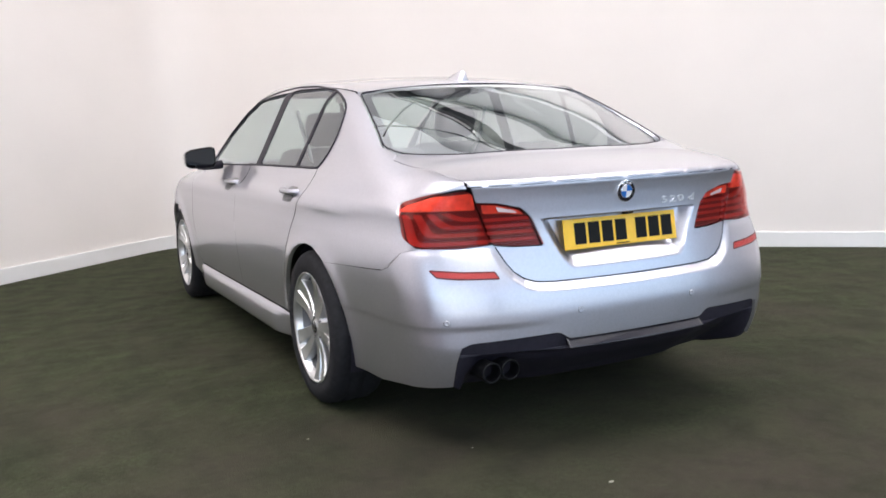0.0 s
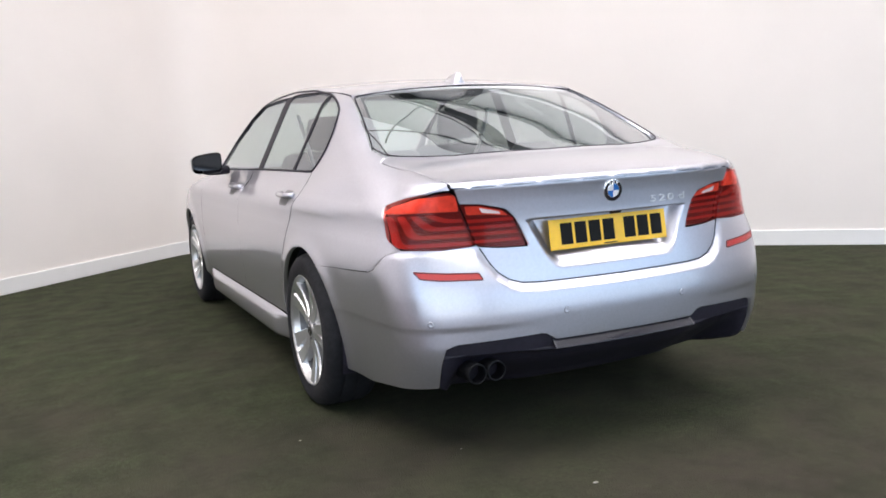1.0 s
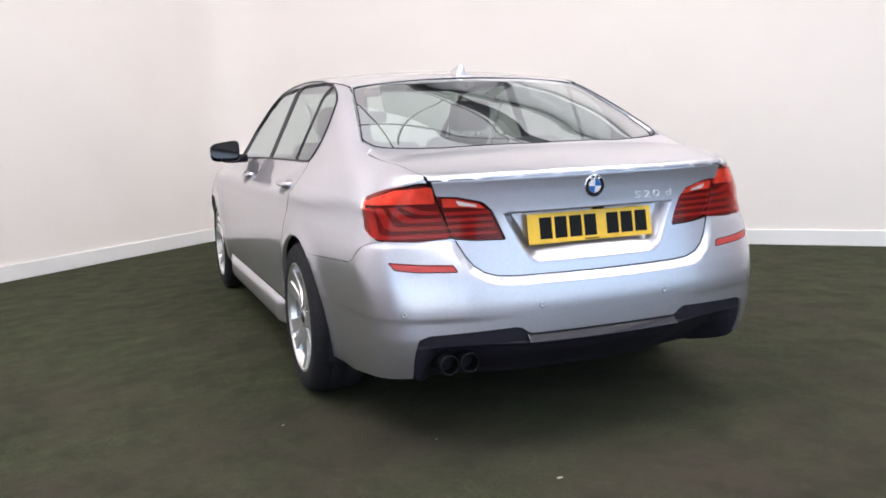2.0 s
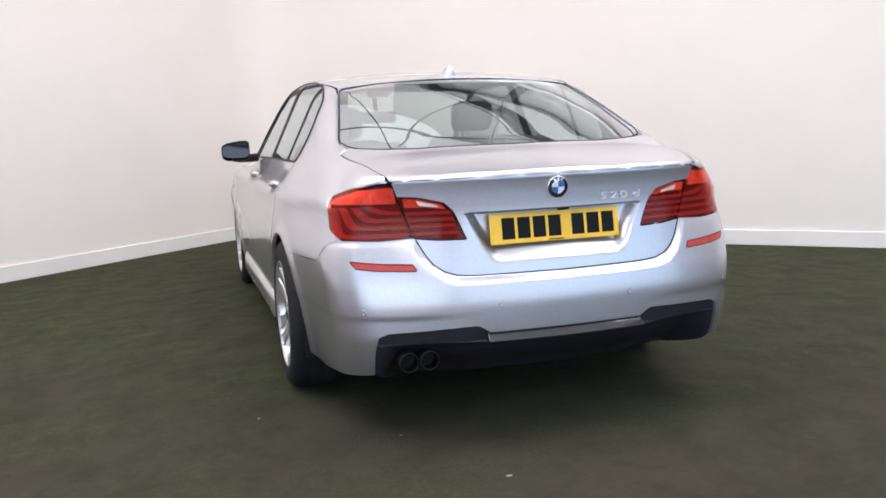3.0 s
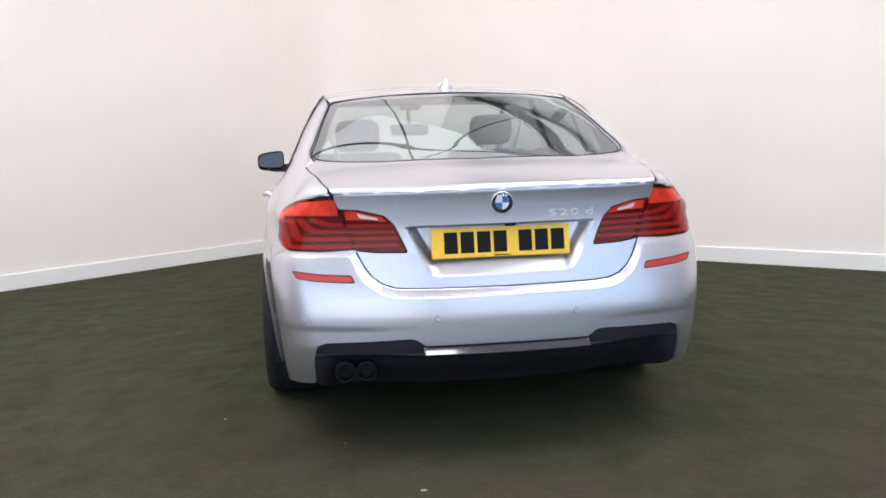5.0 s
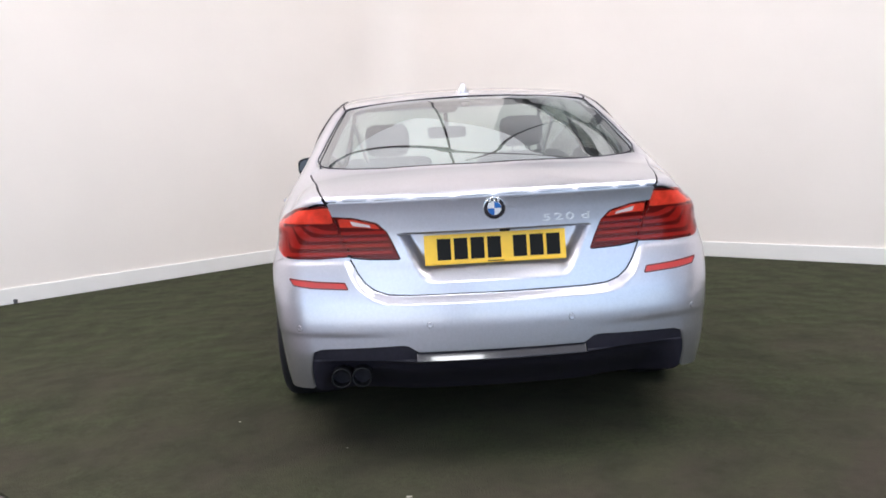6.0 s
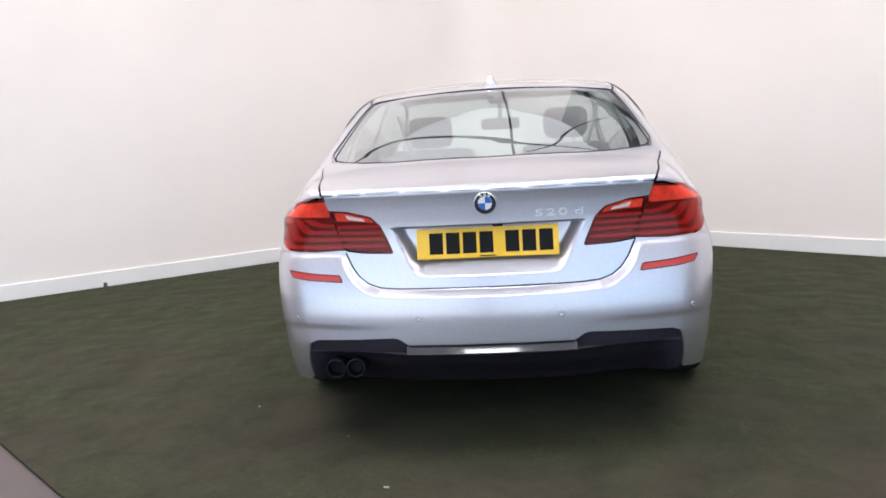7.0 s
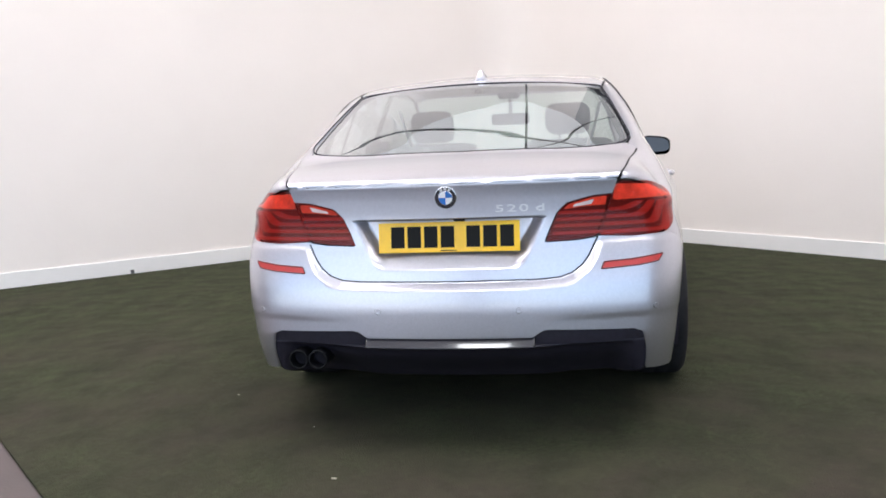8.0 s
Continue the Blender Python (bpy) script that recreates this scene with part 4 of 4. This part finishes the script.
tube("rear_window_seal", rim_line(border, above, -0.001, 0.03, 0.02), 0.003, BLACK, car, n=6, closed=True)
half = [(0.0, 3.03), (0.30, 3.01), (0.56, 2.94), (0.605, 2.95), (0.635, 3.06), (0.675, 3.4), (0.725, 3.70), (0.5, 3.88), (0.0, 3.96)]
panel("windscreen", half + flip(half[1:-1]), above, WINDSCREEN, car, "clear curved windscreen", d=0.04, gap=0.001, depth=0.006, off=-0.002, radius=0.02)
half = [(0.0, 3.97), (0.5, 3.89), (0.73, 3.74), (0.79, 3.85), (0.795, 4.2), (0.78, 4.45), (0.55, 4.68), (0.0, 4.80)]
panel("bonnet", half + flip(half[1:-1]), above, PAINT, car, d=0.035, radius=0.01)


def nose_pt(x, z):
    p = shoot(np.array([[x, 3.0, z]]), np.array([[0.0, 1, 0]]), 2.4)[0]
    return (RKX * math.atan2(x, p[1] - 3.9), z)


def nose_side_pt(y, z):
    p = shoot(np.array([[0.0, y, z]]), np.array([[1.0, 0, 0]]), 1.3)[0]
    return (RKX * math.atan2(p[0], y - 3.9), z)


half = [nose_pt(0.0, 0.20), nose_pt(0.6, 0.20), nose_side_pt(4.42, 0.22), nose_side_pt(4.45, 0.40), nose_side_pt(4.41, 0.52), nose_side_pt(4.54, 0.61), nose_side_pt(4.62, 0.64), nose_pt(0.5, 0.66), nose_pt(0.0, 0.66)]
panel("front_bumper", half + flip(half[1:-1]), nose, PAINT, car, d=0.03, radius=0.006)
for s in (False, True):
    hl = [nose_pt(0.42, 0.665), nose_side_pt(4.62, 0.65), nose_side_pt(4.55, 0.68), nose_side_pt(4.50, 0.80), nose_pt(0.42, 0.78)]
    panel("headlamp", hl, nose, CLEARLENS, car, "clear headlamp", d=0.03, depth=0.02, off=-0.002, mirror=s)
    panel("headlamp_body", hl, nose, DARKALLOY, car, d=0.03, depth=0.0, off=-0.03, mirror=s)
half = [nose_pt(0.0, 0.665), nose_pt(0.415, 0.665), nose_pt(0.415, 0.775), nose_pt(0.0, 0.80)]
panel("grille", half + flip(half[1:-1]), nose, GLOSSBLACK, car, d=0.03, off=-0.01, depth=0.02)

# aerial fin
bm = bmesh.new()
FIN_Y = 1.45
fin = [(FIN_Y - 0.085, 0.0), (FIN_Y - 0.085, 0.010), (FIN_Y - 0.080, 0.050), (FIN_Y - 0.055, 0.056), (FIN_Y - 0.01, 0.040), (FIN_Y + 0.07, 0.010), (FIN_Y + 0.09, 0.0)]
rows = []
for y, h in fin:
    w = 0.042 * (1 - ((y - FIN_Y) / 0.1) ** 2 * 0.5)
    zb = float(roof_z(y)) - 0.004
    rows.append([bm.verts.new((sx * w * tw, y, zb + h * th)) for sx, tw, th in ((-1, 1, 0), (-1, 0.62, 0.35), (-1, 0.26, 0.93), (0, 0, 1), (1, 0.26, 0.93), (1, 0.62, 0.35), (1, 1, 0))])
for a, b in zip(rows, rows[1:]):
    for i in range(6):
        bm.faces.new((a[i], a[i + 1], b[i + 1], b[i]))
bm.faces.new(rows[0])
bmesh.ops.recalc_face_normals(bm, faces=bm.faces)
part("aerial_fin", bm, PAINT, roof, "small silver roof aerial fin", True)
for s in (1, -1):
    p = above(np.array([[x * s, y] for x, y in [(0.584, 1.31)] + ROOF_EDGE]))
    tube("roof_strip", [tuple(v) for v in p + [0, 0, -0.001]], 0.005, BLACK, roof, n=6)


def mirror_housing(s):
    """Door mirror: dark housing, glass facing back, short arm."""
    m = new("door_mirror")
    m.parent = car
    tagged(m, "dark door mirror on a short arm")
    c = Vector((0.968 if s > 0 else -0.945, 3.10, 1.045 if s < 0 else 1.012))
    vs, fs, n = [], [], 28
    for y, k in ((-0.045, 0.955), (-0.040, 0.985), (-0.02, 1.0), (0.03, 0.97), (0.075, 0.84), (0.105, 0.6), (0.12, 0.25), (0.123, 0.01)):
        for i in range(n):
            a = 2 * math.pi * i / n
            ca, sa = math.cos(a), math.sin(a)
            hx = 0.090 * abs(ca) ** 0.4 * (1 if ca > 0 else -1)
            hz = 0.069 * abs(sa) ** 0.4 * (1 if sa > 0 else -1)
            if sa > 0:
                hz *= 1 - 0.30 * (hx / 0.090 + 1) / 2 - 0.16 * max(hx / 0.090, 0) ** 3
            elif hx > 0:
                hz *= 1 - 0.12 * (hx / 0.090) ** 3
            vs.append(c + Vector((s * hx * k, y + 0.02 * hx / 0.090, hz * k)))
    m_ = len(vs) // n
    for j in range(m_ - 1):
        for i in range(n):
            fs.append((j * n + i, j * n + (i + 1) % n, (j + 1) * n + (i + 1) % n, (j + 1) * n + i))
    mesh_ob("housing", vs, fs, GLOSSBLACK, m)
    ring = [c + (v - c) * 0.97 for v in vs[:n]]
    ring = [Vector((v.x, v.y + 0.012 + 0.16 * (v.z - c.z), c.z + 0.008 + (v.z - c.z) * 0.86)) for v in ring]
    mesh_ob("mirror_pane", ring, [tuple(range(n))], MIRROR, m, "mirror glass", smooth=False)
    tube("arm", [(s * 0.80, 3.14, 0.995), (s * 0.86, 3.13, 0.990), (s * 0.92, 3.11, 0.992), (s * 0.96, 3.10, 1.0)], 0.026, BLACK, m)


mirror_housing(-1)
mirror_housing(1)


# ---- wheels ----
def wheel(name, x, y, s):
    w = new(name)
    w.parent = car
    w.location = (x, y, WZ)
    tagged(w, "silver alloy wheel with five pairs of spokes")
    # local: x outwards, s the side
    def lr(nm, prof, material, n=64, closed=False):
        vs, fs = lathe(prof, (0, 0, 0), n, closed)
        return mesh_ob(nm, [(v[0] * s, v[1], v[2]) for v in vs], [f if s < 0 else f[::-1] for f in fs], material, w)
    lr("tyre", [(0.0, 0.232), (0.004, 0.240), (0.009, 0.262), (0.010, 0.285), (0.004, 0.308), (-0.012, 0.326), (-0.03, 0.333), (-0.06, 0.3345), (-0.064, 0.3315), (-0.070, 0.3315), (-0.074, 0.335), (-0.12, 0.335), (-0.124, 0.3315), (-0.130, 0.3315), (-0.134, 0.335), (-0.19, 0.333), (-0.215, 0.32), (-0.228, 0.29), (-0.228, 0.25), (-0.22, 0.228)], RUBBER)
    rim = lr("rim", [(0.004, 0.243), (0.006, 0.239), (0.002, 0.233), (-0.008, 0.228), (-0.030, 0.220)], ALLOY)
    lr("barrel", [(-0.030, 0.220), (-0.06, 0.212), (-0.12, 0.205), (-0.20, 0.215), (-0.215, 0.235)], BARREL)
    lr("brake_disc", [(-0.09, 0.05), (-0.085, 0.165), (-0.11, 0.17), (-0.115, 0.05)], DARKALLOY)
    lr("hub_back", [(-0.12, 0.001), (-0.12, 0.21)], BLACK)
    lr("hub", [(-0.016, 0.0001), (-0.014, 0.030), (-0.020, 0.034), (-0.028, 0.062), (-0.06, 0.075)], ALLOY, 32)
    lr("hub_cap", [(-0.012, 0.0001), (-0.010, 0.026), (-0.014, 0.029)], GLOSSBLACK, 24)
    for k in range(5):
        for t in (-1, 1):
            a0 = radians(111 + 72 * k)
            bm = bmesh.new()
            rows = []
            for i in range(9):
                f = i / 8
                r = 0.045 + f * 0.184
                ang = a0 + t * radians(13.0 - 2.0 * f)
                hw = 0.018 + 0.013 * f + 0.004 * f ** 4
                xx = -0.018 - 0.012 * math.sin(f * math.pi) + 0.014 * f
                c, sn = math.cos(ang), math.sin(ang)
                sec = [(-hw, -0.035), (-hw, -0.004), (-hw * 0.86, 0.002), (0, 0.001), (hw * 0.86, 0.002), (hw, -0.004), (hw, -0.035)]
                rows.append([bm.verts.new((s * (xx + dx), r * c - wv * sn, r * sn + wv * c)) for wv, dx in sec])
            for p, q in zip(rows, rows[1:]):
                for i in range(6):
                    bm.faces.new((p[i], p[i + 1], q[i + 1], q[i]))
            bmesh.ops.recalc_face_normals(bm, faces=bm.faces)
            part("spoke", bm, ALLOY, rim)
        a = radians(111 + 36 + 72 * k)
        vs, fs = lathe([(-0.018, 0.0001), (-0.018, 0.009), (-0.03, 0.010)], (0, 0, 0), 10)
        mesh_ob("wheel_bolt", [(v[0] * s, v[1] + 0.052 * math.cos(a), v[2] + 0.052 * math.sin(a)) for v in vs], fs, DARKALLOY, rim)
    return w


for s in (-1, 1):
    wheel("wheel", s * 0.910, WR, s)
    wheel("wheel", s * 0.895, WF, s)
    for c in (WR, WF):
        bm = bmesh.new()
        n = 20
        lo = [[bm.verts.new((xx * s, c + (ARCH + 0.004) * math.cos(radians(-20 + 220 * i / n)), WZ + (ARCH + 0.004) * math.sin(radians(-20 + 220 * i / n)))) for i in range(n + 1)] for xx in (0.87, 0.60)]
        for i in range(n):
            bm.faces.new((lo[0][i], lo[0][i + 1], lo[1][i + 1], lo[1][i]))
        bm.faces.new(lo[1])
        part("wheel_liner", bm, BLACK, car)

# ---- underside and cabin ----
bm = bmesh.new()
box(bm, (-0.66, 0.62, 0.19), (0.66, 4.7, 0.32), bevel=0.03)
part("underbody", bm, BLACK, car)
bm = bmesh.new()
box(bm, (-0.80, 1.60, 0.22), (0.80, 3.60, 0.30))
part("cabin_floor", bm, TRIM, car)
bm = bmesh.new()
box(bm, (-0.65, 0.74, 1.015), (0.65, 1.40, 1.035), bevel=0.006)
part("parcel_shelf", bm, TRIM, car)
for s in (-1, 1):
    bm = bmesh.new()
    box(bm, (s * 0.775 - 0.02, 1.45, 0.35), (s * 0.775 + 0.02, 3.75, 0.975), bevel=0.012)
    part("door_card", bm, TRIM, car)
bm = bmesh.new()
box(bm, (-0.76, 3.45, 0.55), (0.76, 3.95, 0.965), bevel=0.06)
part("dashboard", bm, TRIM, car)
half = [(0.0, 1.36), (0.54, 1.38), (0.57, 2.2), (0.55, 2.88), (0.0, 2.95)]
panel("headliner", half + flip(half[1:-1]), above, HEADLINER, car, d=0.08, off=-0.03, depth=0.0)


def seat(name, x, y, w, h, rake, hw=0.135, hh=0.20, gap=0.02):
    st = new(name)
    st.parent = car
    m = pose(x, y, 0.52, rake, 0, 0)
    bm = bmesh.new()
    box(bm, (-w / 2, -0.06, 0), (w / 2, 0.07, h), m, 0.064)
    part("backrest", bm, SEAT, st, smooth=True)
    bm = bmesh.new()
    box(bm, (-w / 2, 0.0, -0.18), (w / 2, 0.52, 0.02), pose(x, y, 0.52), 0.05)
    part("cushion", bm, SEAT, st, smooth=True)
    for hx in ((0,) if w < 0.7 else (-0.38, 0.38)):
        bm = bmesh.new()
        box(bm, (hx - hw, -0.055, h + gap), (hx + hw, 0.05, h + hh), m, 0.052)
        part("headrest", bm, SEAT, st, smooth=True)
        for px in (-0.05, 0.05):
            a, b = m @ Vector((hx + px, 0, h - 0.03)), m @ Vector((hx + px, 0, h + gap + 0.05))
            tube("headrest_post", [a, b], 0.006, CHROME, st)


seat("front_seat", -0.40, 2.42, 0.54, 0.58, 14, 0.13, 0.20, 0.008)
seat("front_seat", 0.40, 2.42, 0.54, 0.58, 14, 0.13, 0.215, 0.03)
for s in (-1, 1):
    tube("seat_belt", [(s * 0.585, 2.20, 1.29), (s * 0.565, 2.205, 1.20), (s * 0.53, 2.215, 1.09), (s * 0.50, 2.25, 1.00)], 0.011, BELT, car, "seat belt at the door pillar, whitened for the light on it")
seat("rear_seat", 0.0, 1.52, 1.25, 0.47, 20, 0.135, 0.13)
bm = bmesh.new()
box(bm, (-0.13, 3.02, 1.185), (0.13, 3.06, 1.262), bevel=0.022)
part("interior_mirror", bm, BLACK, car, smooth=True)
# small dark box under the middle of the window's top edge
bm = bmesh.new()
box(bm, (-0.022, 1.262, 1.325), (0.022, 1.298, 1.345), bevel=0.006)
part("window_top_box", bm, BLACK, car, "small dark box at the top of the rear window", smooth=True)
tube("mirror_stalk", [(0, 3.06, 1.24), (0, 3.10, 1.385)], 0.014, BLACK, car)
bm = bmesh.new()
box(bm, (-0.07, 2.92, 1.355), (0.07, 3.02, 1.42), bevel=0.02)
part("roof_console", bm, HEADLINER, car, smooth=True)

# ---- small things on the turf ----
for x, y, r in ((-0.355, -0.222, 0.012), (-0.60, 0.29, 0.005), (-1.10, 0.70, 0.006)):
    bm = bmesh.new()
    bmesh.ops.create_icosphere(bm, subdivisions=1, radius=r)
    bmesh.ops.scale(bm, vec=(1, 0.5, 0.3), verts=bm.verts)
    ob = part("litter_scrap", bm, LITTER, None)
    ob.location = (x, y, r * 0.3)
    tagged(ob, "tiny pale scrap lying on the turf", "litter", "scraps on the turf")
clip_at = CORNER + LEFT * 4.50
bm = bmesh.new()
box(bm, (-0.016, 0, 0), (0.016, 0.02, 0.040), Matrix.Translation(clip_at) @ Matrix.Rotation(math.atan2(LEFT.y, LEFT.x), 4, "Z") @ Matrix.Translation((0, 0.018, 0)), 0.006)
tagged(part("floor_box", bm, DARKALLOY, None), "small dark box standing on turf against the skirting", "box")
